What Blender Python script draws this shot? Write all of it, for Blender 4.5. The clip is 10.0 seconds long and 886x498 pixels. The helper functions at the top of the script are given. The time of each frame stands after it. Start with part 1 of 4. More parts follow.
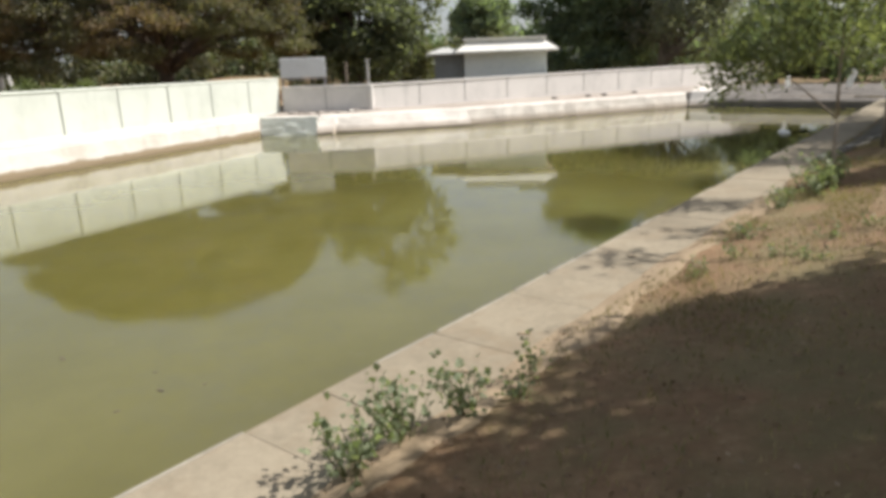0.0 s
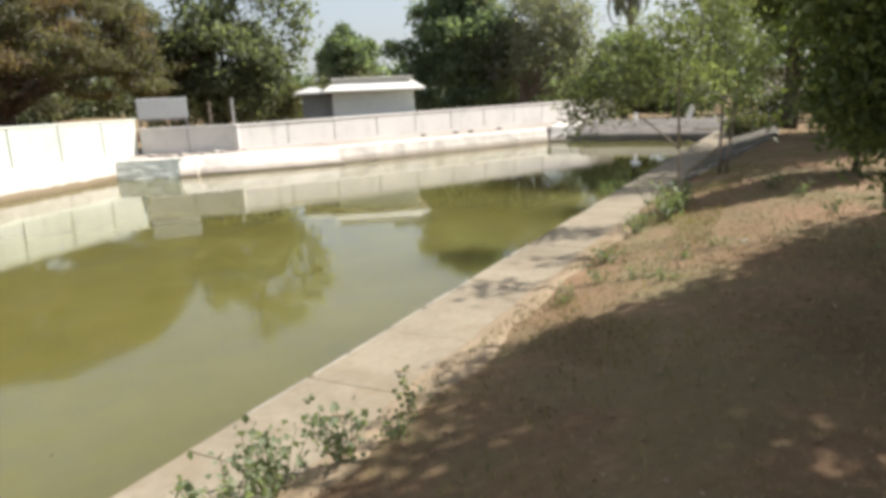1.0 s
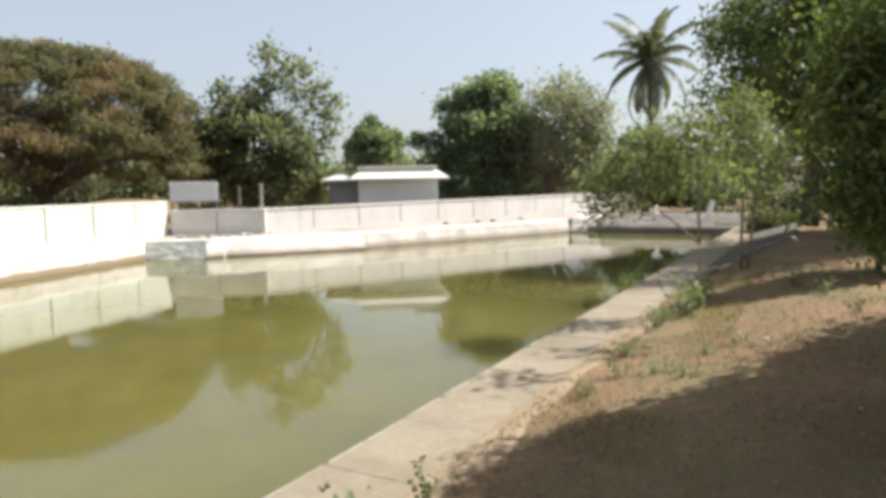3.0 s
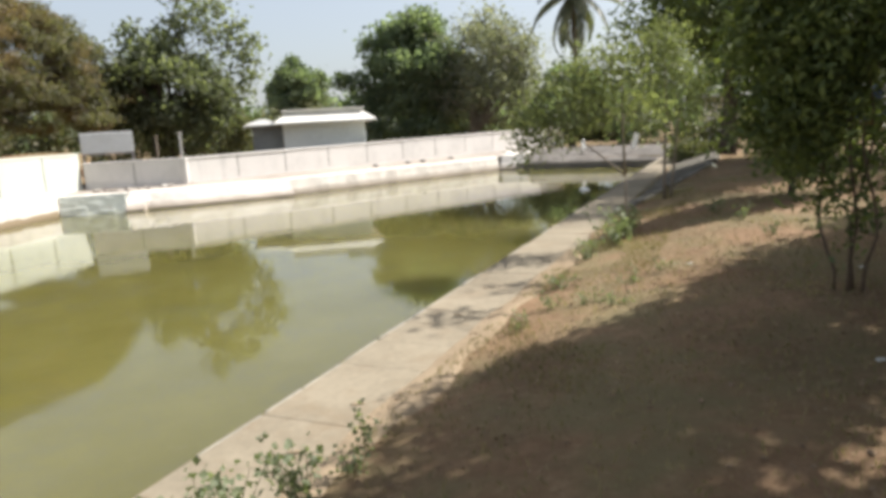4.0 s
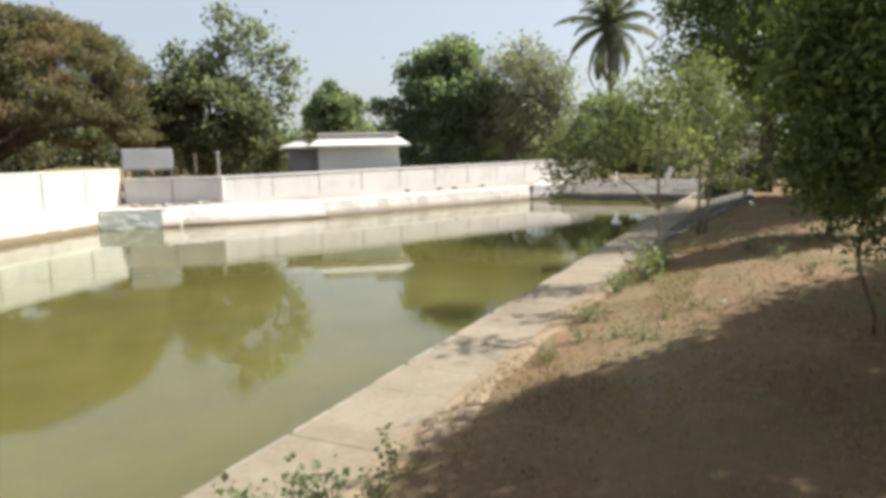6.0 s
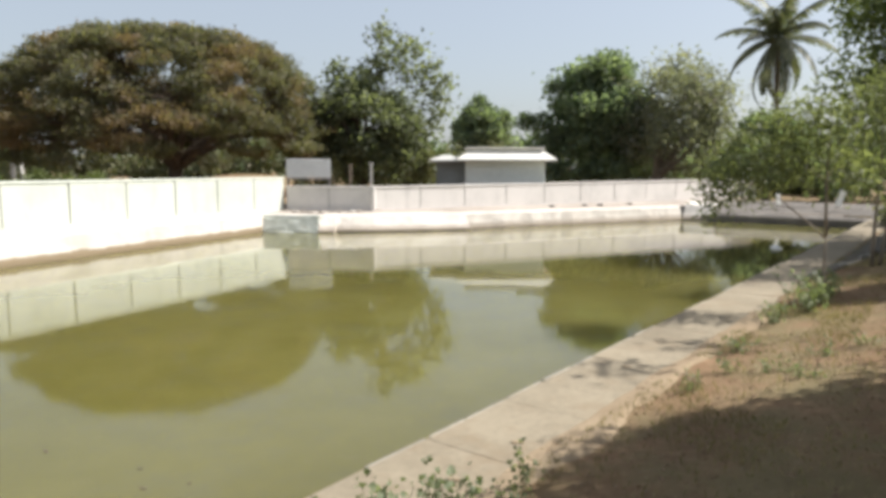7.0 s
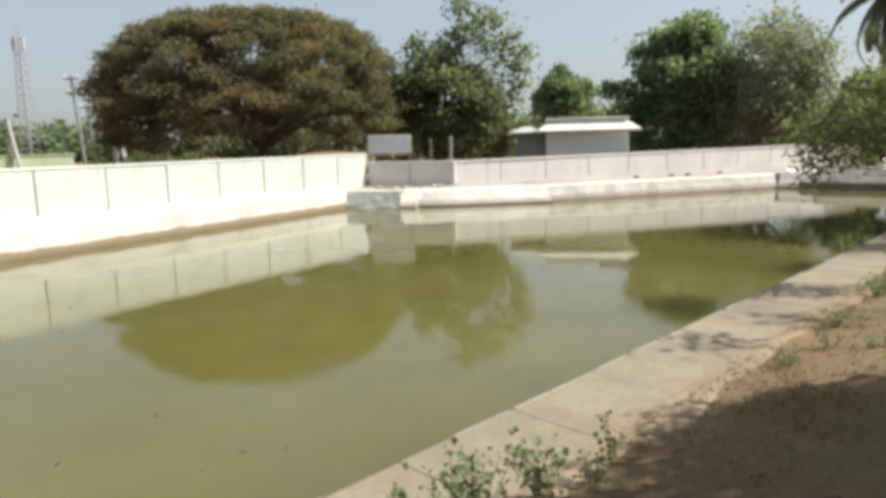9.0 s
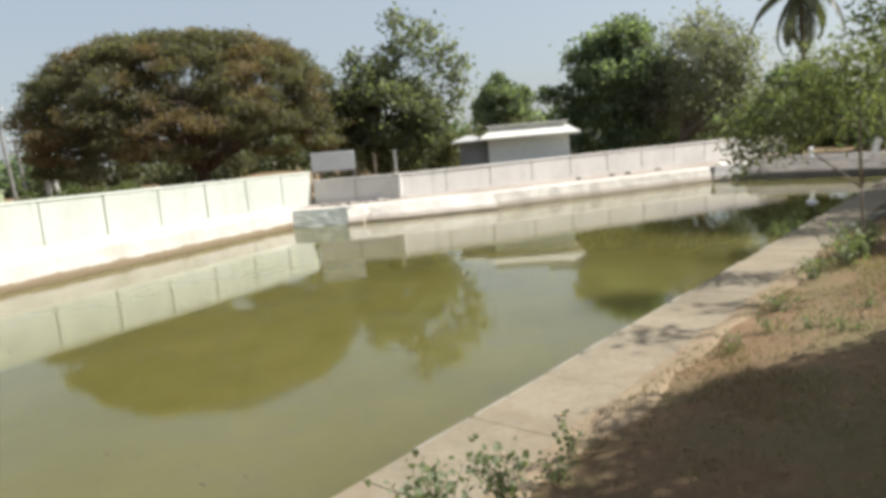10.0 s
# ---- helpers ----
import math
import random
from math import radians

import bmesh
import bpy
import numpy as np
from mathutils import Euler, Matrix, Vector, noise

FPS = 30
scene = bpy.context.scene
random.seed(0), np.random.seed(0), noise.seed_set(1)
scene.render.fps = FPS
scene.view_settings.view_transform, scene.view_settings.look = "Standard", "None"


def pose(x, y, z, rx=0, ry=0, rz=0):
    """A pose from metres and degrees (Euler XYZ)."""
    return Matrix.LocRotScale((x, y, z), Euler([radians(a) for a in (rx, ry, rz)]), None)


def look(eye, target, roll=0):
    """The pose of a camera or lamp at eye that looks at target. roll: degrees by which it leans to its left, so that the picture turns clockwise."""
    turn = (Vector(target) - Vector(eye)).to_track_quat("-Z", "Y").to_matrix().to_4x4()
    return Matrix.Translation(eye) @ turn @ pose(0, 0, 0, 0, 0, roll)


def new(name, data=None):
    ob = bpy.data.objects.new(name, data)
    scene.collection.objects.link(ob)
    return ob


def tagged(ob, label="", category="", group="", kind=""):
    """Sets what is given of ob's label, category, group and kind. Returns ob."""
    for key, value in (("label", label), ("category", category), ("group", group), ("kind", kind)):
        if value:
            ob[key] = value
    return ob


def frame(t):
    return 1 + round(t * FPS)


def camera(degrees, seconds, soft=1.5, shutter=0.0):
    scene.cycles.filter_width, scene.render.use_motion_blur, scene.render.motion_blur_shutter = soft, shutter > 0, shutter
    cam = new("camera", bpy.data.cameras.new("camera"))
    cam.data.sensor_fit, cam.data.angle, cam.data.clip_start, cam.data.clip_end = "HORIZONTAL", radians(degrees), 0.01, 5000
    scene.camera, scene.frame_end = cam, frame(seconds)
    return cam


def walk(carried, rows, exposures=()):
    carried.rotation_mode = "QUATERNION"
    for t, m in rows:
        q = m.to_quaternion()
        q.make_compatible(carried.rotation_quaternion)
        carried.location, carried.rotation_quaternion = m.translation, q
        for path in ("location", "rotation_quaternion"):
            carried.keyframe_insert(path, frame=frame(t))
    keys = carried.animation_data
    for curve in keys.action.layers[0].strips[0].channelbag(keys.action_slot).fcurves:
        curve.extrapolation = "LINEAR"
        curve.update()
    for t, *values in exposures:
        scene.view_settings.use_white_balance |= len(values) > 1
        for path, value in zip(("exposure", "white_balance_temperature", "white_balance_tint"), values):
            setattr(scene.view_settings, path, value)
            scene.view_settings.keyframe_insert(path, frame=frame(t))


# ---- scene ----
cam = camera(65.8, 10.0, soft=4.2)
# seconds, eye x y z, yaw, pitch, roll
ROWS = [
    (0, -0.000, 0.000, 2.400, 5.36, -15.20, 2.01),
    (0.3, 0.006, 0.017, 2.388, 1.44, -14.13, 2.39),
    (0.5, 0.014, 0.031, 2.383, 0.34, -13.78, 3.47),
    (0.7, 0.028, 0.049, 2.380, -0.75, -13.23, 3.53),
    (1, 0.044, 0.064, 2.379, -5.24, -12.51, 2.43),
    (1.3, 0.048, 0.057, 2.378, -9.19, -11.31, 0.50),
    (1.5, 0.048, 0.051, 2.378, -9.09, -9.37, 0.40),
    (1.7, 0.041, 0.049, 2.378, -8.78, -8.76, 0.84),
    (2, 0.018, 0.043, 2.381, -4.49, -9.10, 0.75),
    (2.3, 0.004, -0.009, 2.408, -2.07, -9.23, -0.00),
    (2.5, 0.002, -0.034, 2.421, -0.68, -7.23, -0.02),
    (2.7, 0.013, -0.033, 2.420, -0.67, -6.07, 1.50),
    (3, 0.033, -0.024, 2.413, -3.32, -5.21, 1.14),
    (3.2, 0.032, 0.029, 2.397, -9.33, -7.80, 1.81),
    (4.3, 0.063, 0.045, 2.394, -9.58, -10.40, 3.70),
    (4.5, 0.022, 0.059, 2.368, -12.57, -9.48, 3.54),
    (4.7, 0.023, 0.056, 2.350, -10.36, -10.25, 3.59),
    (5, 0.026, 0.051, 2.345, -9.94, -10.53, 2.73),
    (5.2, 0.024, 0.063, 2.387, -8.80, -10.10, 2.04),
    (6.3, 0.017, -0.020, 2.413, -3.96, -7.67, 0.21),
    (6.5, 0.023, -0.052, 2.423, 0.50, -8.59, -0.20),
    (6.8, 0.012, -0.086, 2.439, 3.78, -7.78, -0.18),
    (7, 0.001, -0.093, 2.443, 5.47, -6.74, -0.16),
    (7.3, -0.006, -0.086, 2.436, 7.00, -8.27, 0.46),
    (7.5, -0.007, -0.083, 2.432, 6.82, -9.26, 0.25),
    (7.7, -0.009, -0.093, 2.431, 7.76, -9.33, -0.10),
    (8, -0.015, -0.123, 2.431, 10.52, -8.75, 0.09),
    (8.3, -0.023, -0.142, 2.434, 11.66, -9.02, -0.35),
    (8.5, -0.026, -0.145, 2.437, 12.20, -9.64, 0.07),
    (8.7, -0.024, -0.139, 2.440, 12.22, -9.17, 0.66),
    (9, -0.016, -0.122, 2.442, 12.05, -8.85, 1.40),
    (9.3, -0.007, -0.114, 2.436, 10.63, -10.26, 4.36),
    (9.5, -0.001, -0.113, 2.433, 9.10, -13.86, 6.94),
    (9.7, 0.004, -0.120, 2.436, 8.13, -11.87, 6.82),
    (10, 0.009, -0.147, 2.449, 7.41, -8.13, 4.70),
]
walk(cam, [(t, pose(x, y, z, 90 + pitch, roll, yaw)) for t, x, y, z, yaw, pitch, roll in ROWS],
     exposures=[(0.0, 0.66, 6380, 10), (1.2, 0.97, 6380, 10), (6.5, 0.95, 6350, 10), (7.5, 0.74, 6340, 9), (10.0, 0.71, 6330, 8)])

# ---- light ----
SUN_AZ, SUN_EL = 74.0, 47.0          # degrees from +y towards +x, and above the horizon
world = bpy.data.worlds.new("world")
scene.world = world
world.use_nodes = True
wt = world.node_tree
sky = wt.nodes.new("ShaderNodeTexSky")
sky.sky_type = "NISHITA"
sky.sun_disc = False
sky.sun_elevation, sky.sun_rotation = radians(SUN_EL), radians(SUN_AZ)
sky.air_density, sky.dust_density, sky.ozone_density = 1.0, 3.0, 1.8
wt.nodes["Background"].inputs[1].default_value = 0.108
haze = wt.nodes.new("ShaderNodeMix")
haze.data_type = "RGBA"
haze.inputs[0].default_value = 0.6
haze.inputs[7].default_value = (3.15, 3.25, 3.3, 1)
wt.links.new(sky.outputs[0], haze.inputs[6])
wt.links.new(haze.outputs[2], wt.nodes["Background"].inputs[0])
sun = new("sun", bpy.data.lights.new("sun", "SUN"))
sun.data.energy, sun.data.angle, sun.data.color = 5.0, radians(0.6), (1.0, 0.96, 0.90)
az, el = radians(SUN_AZ), radians(SUN_EL)
sun.matrix_world = look((20 * math.sin(az) * math.cos(el), 20 * math.cos(az) * math.cos(el), 20 * math.sin(el)), (0, 0, 0))


# ---- materials ----
def material(name, rough=0.8, spec=0.3, metal=0.0):
    m = bpy.data.materials.new(name)
    m.use_nodes = True
    b = m.node_tree.nodes["Principled BSDF"]
    b.inputs["Roughness"].default_value, b.inputs["Metallic"].default_value = rough, metal
    b.inputs["Specular IOR Level"].default_value = spec
    return m, m.node_tree, b


def node(tree, kind, **values):
    n = tree.nodes.new(kind)
    for key, value in values.items():
        n.inputs[key.replace("_", " ")].default_value = value
    return n


def ramp(tree, source, stops):
    r = tree.nodes.new("ShaderNodeValToRGB")
    e = r.color_ramp.elements
    while len(e) < len(stops):
        e.new(0.5)
    for i, (at, colour) in enumerate(stops):
        e[i].position, e[i].color = at, (*colour, 1)
    tree.links.new(source, r.inputs[0])
    return r.outputs[0]


def mixed(tree, fac, a, b, how="MIX"):
    m = tree.nodes.new("ShaderNodeMix")
    m.data_type, m.blend_type = "RGBA", how
    for value, socket in ((fac, m.inputs[0]), (a, m.inputs[6]), (b, m.inputs[7])):
        if isinstance(value, (int, float)):
            socket.default_value = value
        elif isinstance(value, tuple):
            socket.default_value = (*value, 1)
        else:
            tree.links.new(value, socket)
    return m.outputs[2]


def noise_of(tree, scale, detail=5, rough=0.6, stretch=None):
    g = tree.nodes.new("ShaderNodeNewGeometry")
    source = g.outputs["Position"]
    if stretch:
        mp = tree.nodes.new("ShaderNodeMapping")
        mp.inputs["Scale"].default_value = stretch
        tree.links.new(source, mp.inputs[0])
        source = mp.outputs[0]
    n = node(tree, "ShaderNodeTexNoise", Scale=scale, Detail=detail, Roughness=rough)
    tree.links.new(source, n.inputs["Vector"])
    return n.outputs[0]


def bumped(tree, b, height, strength, distance):
    n = node(tree, "ShaderNodeBump", Strength=strength, Distance=distance)
    tree.links.new(height, n.inputs["Height"])
    tree.links.new(n.outputs[0], b.inputs["Normal"])


def two_scale(name, light, dark, big, small, rough=0.85, spec=0.25, bump=0.4, depth=0.01, stretch=None, speck=None):
    m, t, b = material(name, rough, spec)
    a = ramp(t, noise_of(t, big, 4, 0.6, stretch), [(0.35, dark), (0.65, light)])
    f = noise_of(t, small, 6, 0.7)
    c = mixed(t, 0.35, a, ramp(t, f, [(0.3, tuple(0.5 * v for v in dark)), (0.7, light)]), "MIX")
    if speck:
        c = mixed(t, ramp(t, noise_of(t, small * 0.35, 3), [(0.6, (0, 0, 0)), (0.68, (1, 1, 1))]), c, speck)
    t.links.new(c, b.inputs["Base Color"])
    bumped(t, b, f, bump, depth)
    return m


def lime_wash(name, light, dark, tide, top=0.32):
    """Lime-washed masonry with a brown tide stain just above the water."""
    m, t, b = material(name, 0.9, 0.2)
    g = t.nodes.new("ShaderNodeNewGeometry")
    s = t.nodes.new("ShaderNodeSeparateXYZ")
    t.links.new(g.outputs["Position"], s.inputs[0])
    patch = ramp(t, noise_of(t, 0.9, 5, 0.65), [(0.3, dark), (0.55, light)])
    streak = ramp(t, noise_of(t, 2.2, 4, 0.7, (1, 1, 0.15)), [(0.55, (0, 0, 0)), (0.75, (0.5, 0.5, 0.5))])
    c = mixed(t, streak, patch, tuple(0.75 * v for v in dark))
    if tide:
        wob = t.nodes.new("ShaderNodeMath")
        wob.operation = "MULTIPLY_ADD"
        t.links.new(noise_of(t, 1.6, 5, 0.7), wob.inputs[0])
        wob.inputs[1].default_value = -0.20
        t.links.new(s.outputs[2], wob.inputs[2])
        f = ramp(t, wob.outputs[0], [(0.0, (1, 1, 1)), (max(top - 0.2, 0.01), (0, 0, 0))])
        c = mixed(t, f, c, tide)
    t.links.new(c, b.inputs["Base Color"])
    bed = noise_of(t, 1.4, 6, 0.7, (1, 1, 7)) if tide else noise_of(t, 1.1, 5, 0.7)
    bumped(t, b, mixed(t, 0.5, noise_of(t, 14, 6, 0.7), bed), 0.7, 0.06 if tide else 0.025)
    return m


def leaf_material(name, colours, through_light=0.35, tint=None):
    m, t, b = material(name, 0.55, 0.3)
    g = t.nodes.new("ShaderNodeNewGeometry")
    n = len(colours)
    c = ramp(t, g.outputs["Random Per Island"], [(i / max(n - 1, 1), v) for i, v in enumerate(colours)])
    patch = ramp(t, noise_of(t, 0.5, 3), [(0.35, (0.72, 0.72, 0.72)), (0.65, (1.2, 1.2, 1.2))])
    c = mixed(t, 1.0, c, patch, "MULTIPLY")
    if tint:
        c = mixed(t, ramp(t, noise_of(t, 0.45, 4, 0.6), [(0.5, (0, 0, 0)), (0.6, (0.7, 0.7, 0.7))]), c, tint)
    t.links.new(c, b.inputs["Base Color"])
    tr = t.nodes.new("ShaderNodeBsdfTranslucent")
    t.links.new(mixed(t, 1.0, c, (1.3, 1.4, 0.7), "MULTIPLY"), tr.inputs[0])
    mx = t.nodes.new("ShaderNodeMixShader")
    mx.inputs[0].default_value = through_light
    t.links.new(b.outputs[0], mx.inputs[1])
    t.links.new(tr.outputs[0], mx.inputs[2])
    t.links.new(mx.outputs[0], t.nodes["Material Output"].inputs[0])
    return m


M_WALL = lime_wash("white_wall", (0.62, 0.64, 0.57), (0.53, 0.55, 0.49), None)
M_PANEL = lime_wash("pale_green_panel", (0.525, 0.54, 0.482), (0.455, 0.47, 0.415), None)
M_WALL_FAR = lime_wash("greyed_white_wall", (0.73, 0.69, 0.65), (0.62, 0.59, 0.555), None)
M_LEDGE = lime_wash("white_ledge", (0.55, 0.51, 0.455), (0.42, 0.385, 0.33), (0.22, 0.17, 0.11), 0.27)
M_LEDGE_FAR = lime_wash("weathered_ledge", (0.71, 0.655, 0.59), (0.53, 0.475, 0.42), (0.40, 0.34, 0.28), 0.36)
M_JOINT = two_scale("joint", (0.34, 0.35, 0.31), (0.24, 0.25, 0.22), 2, 30)
M_STONE = two_scale("grey_stone", (0.24, 0.215, 0.19), (0.15, 0.135, 0.12), 0.9, 8, 0.9, 0.2, 0.5, 0.02)
M_REVET = two_scale("revetment", (0.25, 0.23, 0.19), (0.11, 0.10, 0.085), 2.2, 9, 1.0, 0.05, 1.0, 0.12)
M_TERRACE = two_scale("terrace_soil", (0.42, 0.37, 0.32), (0.30, 0.25, 0.21), 0.5, 6)
M_CLOD = two_scale("dry_clod", (0.34, 0.25, 0.17), (0.16, 0.105, 0.066), 5, 30, 0.95, 0.1, 0.6, 0.01)
M_SAND = two_scale("pale_sand", (0.33, 0.255, 0.17), (0.25, 0.185, 0.118), 1.3, 16, 0.95, 0.1, 0.5, 0.01)
M_BARK = two_scale("bark", (0.16, 0.12, 0.09), (0.07, 0.055, 0.045), 3, 22, 0.9, 0.2, 0.8, 0.03, (1, 1, 0.2))
M_TWIG = two_scale("brown_stem", (0.20, 0.145, 0.10), (0.10, 0.075, 0.055), 4, 25, 0.9, 0.2, 0.5, 0.01)
M_BARK_PALE = two_scale("pale_bark", (0.30, 0.25, 0.20), (0.17, 0.14, 0.11), 3, 25, 0.9, 0.2, 0.6, 0.01, (1, 1, 0.2))
M_STEM = two_scale("stem", (0.16, 0.17, 0.07), (0.10, 0.09, 0.04), 5, 40)
M_HUT = two_scale("pale_green_plaster", (0.84, 0.88, 0.85), (0.78, 0.82, 0.79), 0.7, 8, 0.85, 0.2, 0.2)
# the hut's plaster again, with the side room's shade put into the colour
M_HUT_DARK = two_scale("shaded_plaster", (0.26, 0.28, 0.28), (0.18, 0.19, 0.19), 0.7, 8)
M_ROOF = two_scale("white_roof", (0.77, 0.74, 0.68), (0.64, 0.62, 0.56), 0.9, 10, 0.7, 0.3, 0.2)
M_SHEET = two_scale("weathered_sheet", (0.60, 0.58, 0.54), (0.42, 0.42, 0.40), 0.9, 10, 0.6, 0.4, 0.2)
M_BOARD = two_scale("sign_back", (0.88, 0.89, 0.88), (0.80, 0.81, 0.80), 1.2, 12, 0.6, 0.4, 0.1)
M_COURSE = two_scale("old_course_stone", (0.93, 0.94, 0.87), (0.80, 0.81, 0.73), 2.6, 12, 0.95, 0.1, 0.9, 0.04)
M_LIP = two_scale("pale_edge", (0.38, 0.345, 0.285), (0.22, 0.195, 0.155), 2.2, 18, 0.9, 0.2, 0.6, 0.01)
M_KERB = two_scale("kerb_stone", (0.42, 0.40, 0.36), (0.22, 0.21, 0.19), 2.5, 12, 0.95, 0.1, 0.8, 0.03)
M_POLE = two_scale("concrete_pole", (0.55, 0.53, 0.49), (0.38, 0.37, 0.34), 2, 14)
M_POST = two_scale("old_pole_concrete", (0.30, 0.28, 0.26), (0.20, 0.19, 0.18), 2, 14)
M_STEEL = two_scale("painted_steel", (0.42, 0.39, 0.39), (0.31, 0.29, 0.30), 1, 10, 0.6, 0.4, 0.1)
M_BLUE = two_scale("blue_band", (0.10, 0.13, 0.24), (0.07, 0.09, 0.17), 1, 9)
M_RED = two_scale("red_band", (0.45, 0.15, 0.09), (0.34, 0.11, 0.07), 1, 9)
M_LIME = two_scale("lime_wall", (0.60, 0.66, 0.42), (0.50, 0.56, 0.36), 0.6, 8)
M_PLASTIC = two_scale("white_plastic", (0.80, 0.80, 0.77), (0.70, 0.70, 0.66), 4, 20, 0.4, 0.5, 0.2)
# far-tree leaves, down to L_GREY: colours paled to stand in for distance haze
L_RAIN = leaf_material("rain_tree_leaf", [(0.10, 0.105, 0.065), (0.14, 0.135, 0.085), (0.19, 0.165, 0.10)], 0.5, (0.23, 0.15, 0.09))
L_DARK = leaf_material("dark_leaf", [(0.115, 0.13, 0.085), (0.16, 0.175, 0.115), (0.23, 0.24, 0.16)], 0.55)
L_GREEN = leaf_material("green_leaf", [(0.13, 0.165, 0.115), (0.18, 0.22, 0.145), (0.24, 0.28, 0.19)], 0.55)
L_GREY = leaf_material("grey_leaf", [(0.16, 0.17, 0.13), (0.22, 0.22, 0.175), (0.31, 0.30, 0.24)], 0.5)
L_NEEM = leaf_material("neem_leaf", [(0.12, 0.138, 0.07), (0.165, 0.182, 0.095), (0.225, 0.235, 0.13)], 0.5)
L_NEAR = leaf_material("near_leaf", [(0.07, 0.09, 0.036), (0.115, 0.145, 0.05), (0.21, 0.24, 0.075)], 0.3)
L_PALM = leaf_material("palm_leaf", [(0.075, 0.09, 0.06), (0.12, 0.13, 0.085), (0.18, 0.18, 0.12)], 0.3)
L_BUSH = leaf_material("bush_leaf", [(0.09, 0.105, 0.055), (0.14, 0.145, 0.075), (0.20, 0.18, 0.11)], 0.35)
L_WEED = leaf_material("weed_leaf", [(0.14, 0.165, 0.095), (0.19, 0.22, 0.13), (0.26, 0.285, 0.18)], 0.4)
L_GRASS = leaf_material("grass_blade", [(0.15, 0.15, 0.065), (0.23, 0.19, 0.10), (0.34, 0.27, 0.16)], 0.3)
L_LITTER = leaf_material("dry_leaf", [(0.17, 0.11, 0.065), (0.22, 0.15, 0.09), (0.33, 0.25, 0.16), (0.15, 0.10, 0.06)], 0.1)


def walkway_material():
    m, t, b = material("walkway_concrete", 0.9, 0.2)
    info = t.nodes.new("ShaderNodeObjectInfo")
    slab = ramp(t, info.outputs["Random"], [(0.0, (0.95, 0.95, 0.94)), (1.0, (1.04, 1.04, 1.03))])
    big = ramp(t, noise_of(t, 0.9, 5, 0.65), [(0.3, (0.175, 0.145, 0.102)), (0.6, (0.275, 0.232, 0.168))])
    fine = noise_of(t, 14, 7, 0.75)
    c = mixed(t, 0.3, big, ramp(t, fine, [(0.3, (0.10, 0.082, 0.058)), (0.7, (0.34, 0.29, 0.215))]))
    c = mixed(t, ramp(t, noise_of(t, 2.4, 4, 0.7), [(0.5, (0, 0, 0)), (0.68, (0.6, 0.6, 0.6))]), c, (0.21, 0.16, 0.105))
    t.links.new(mixed(t, 1.0, c, slab, "MULTIPLY"), b.inputs["Base Color"])
    bumped(t, b, fine, 0.45, 0.01)
    return m


def earth_material():
    m, t, b = material("earth", 0.95, 0.15)
    soil = ramp(t, noise_of(t, 0.55, 6, 0.65), [(0.3, (0.115, 0.074, 0.043)), (0.5, (0.232, 0.138, 0.074)), (0.7, (0.325, 0.205, 0.118))])
    fine = ramp(t, noise_of(t, 11, 7, 0.75), [(0.3, (0.05, 0.036, 0.024)), (0.55, (0.19, 0.13, 0.081)), (0.75, (0.40, 0.305, 0.205))])
    c = mixed(t, 0.45, soil, fine)
    green = ramp(t, noise_of(t, 0.8, 5, 0.7), [(0.42, (0, 0, 0)), (0.62, (0.7, 0.7, 0.7))])
    c = mixed(t, green, c, (0.155, 0.137, 0.07))
    t.links.new(c, b.inputs["Base Color"])
    bumped(t, b, noise_of(t, 9, 8, 0.75), 0.7, 0.04)
    return m


def water_material():
    m, t, b = material("pond_water", 0.035, 0.5)
    b.inputs["IOR"].default_value = 1.45
    b.subsurface_method = "BURLEY"          # silt scatters the light far under the surface
    b.inputs["Subsurface Weight"].default_value = 1.0
    b.inputs["Subsurface Radius"].default_value = (1.0, 1.0, 0.7)
    b.inputs["Subsurface Scale"].default_value = 2.5
    c = ramp(t, noise_of(t, 0.22, 5, 0.65), [(0.35, (0.100, 0.090, 0.023)), (0.65, (0.128, 0.116, 0.036))])
    silt = ramp(t, noise_of(t, 0.55, 6, 0.7), [(0.50, (0, 0, 0)), (0.70, (0.55, 0.55, 0.55))])
    c = mixed(t, silt, c, (0.094, 0.089, 0.050))
    scum = ramp(t, noise_of(t, 3.2, 6, 0.75), [(0.60, (0, 0, 0)), (0.74, (0.35, 0.35, 0.35))])
    c = mixed(t, scum, c, (0.145, 0.134, 0.07))
    t.links.new(c, b.inputs["Base Color"])
    bumped(t, b, mixed(t, 0.4, noise_of(t, 1.8, 3, 0.5), noise_of(t, 9.0, 2, 0.5)), 0.06, 0.02)
    return m


M_EARTH, M_WATER, M_WALK = earth_material(), water_material(), walkway_material()


# ---- building tools ----
def link_mesh(name, mesh, mat, parent=None, label=""):
    ob = new(name, mesh)
    if mat is not None and not mesh.materials:
        mesh.materials.append(mat)
    ob.parent = parent
    return tagged(ob, label)


def part(name, bm, mat, parent=None, label="", smooth=False):
    mesh = bpy.data.meshes.new(name)
    bm.to_mesh(mesh)
    bm.free()
    if smooth:
        mesh.polygons.foreach_set("use_smooth", [True] * len(mesh.polygons))
    return link_mesh(name, mesh, mat, parent, label)


def thing(name, at, label, category, group="", kind=""):
    e = new(name)
    e.location = at
    e.empty_display_size = 0.2
    return tagged(e, label, category, group, kind)


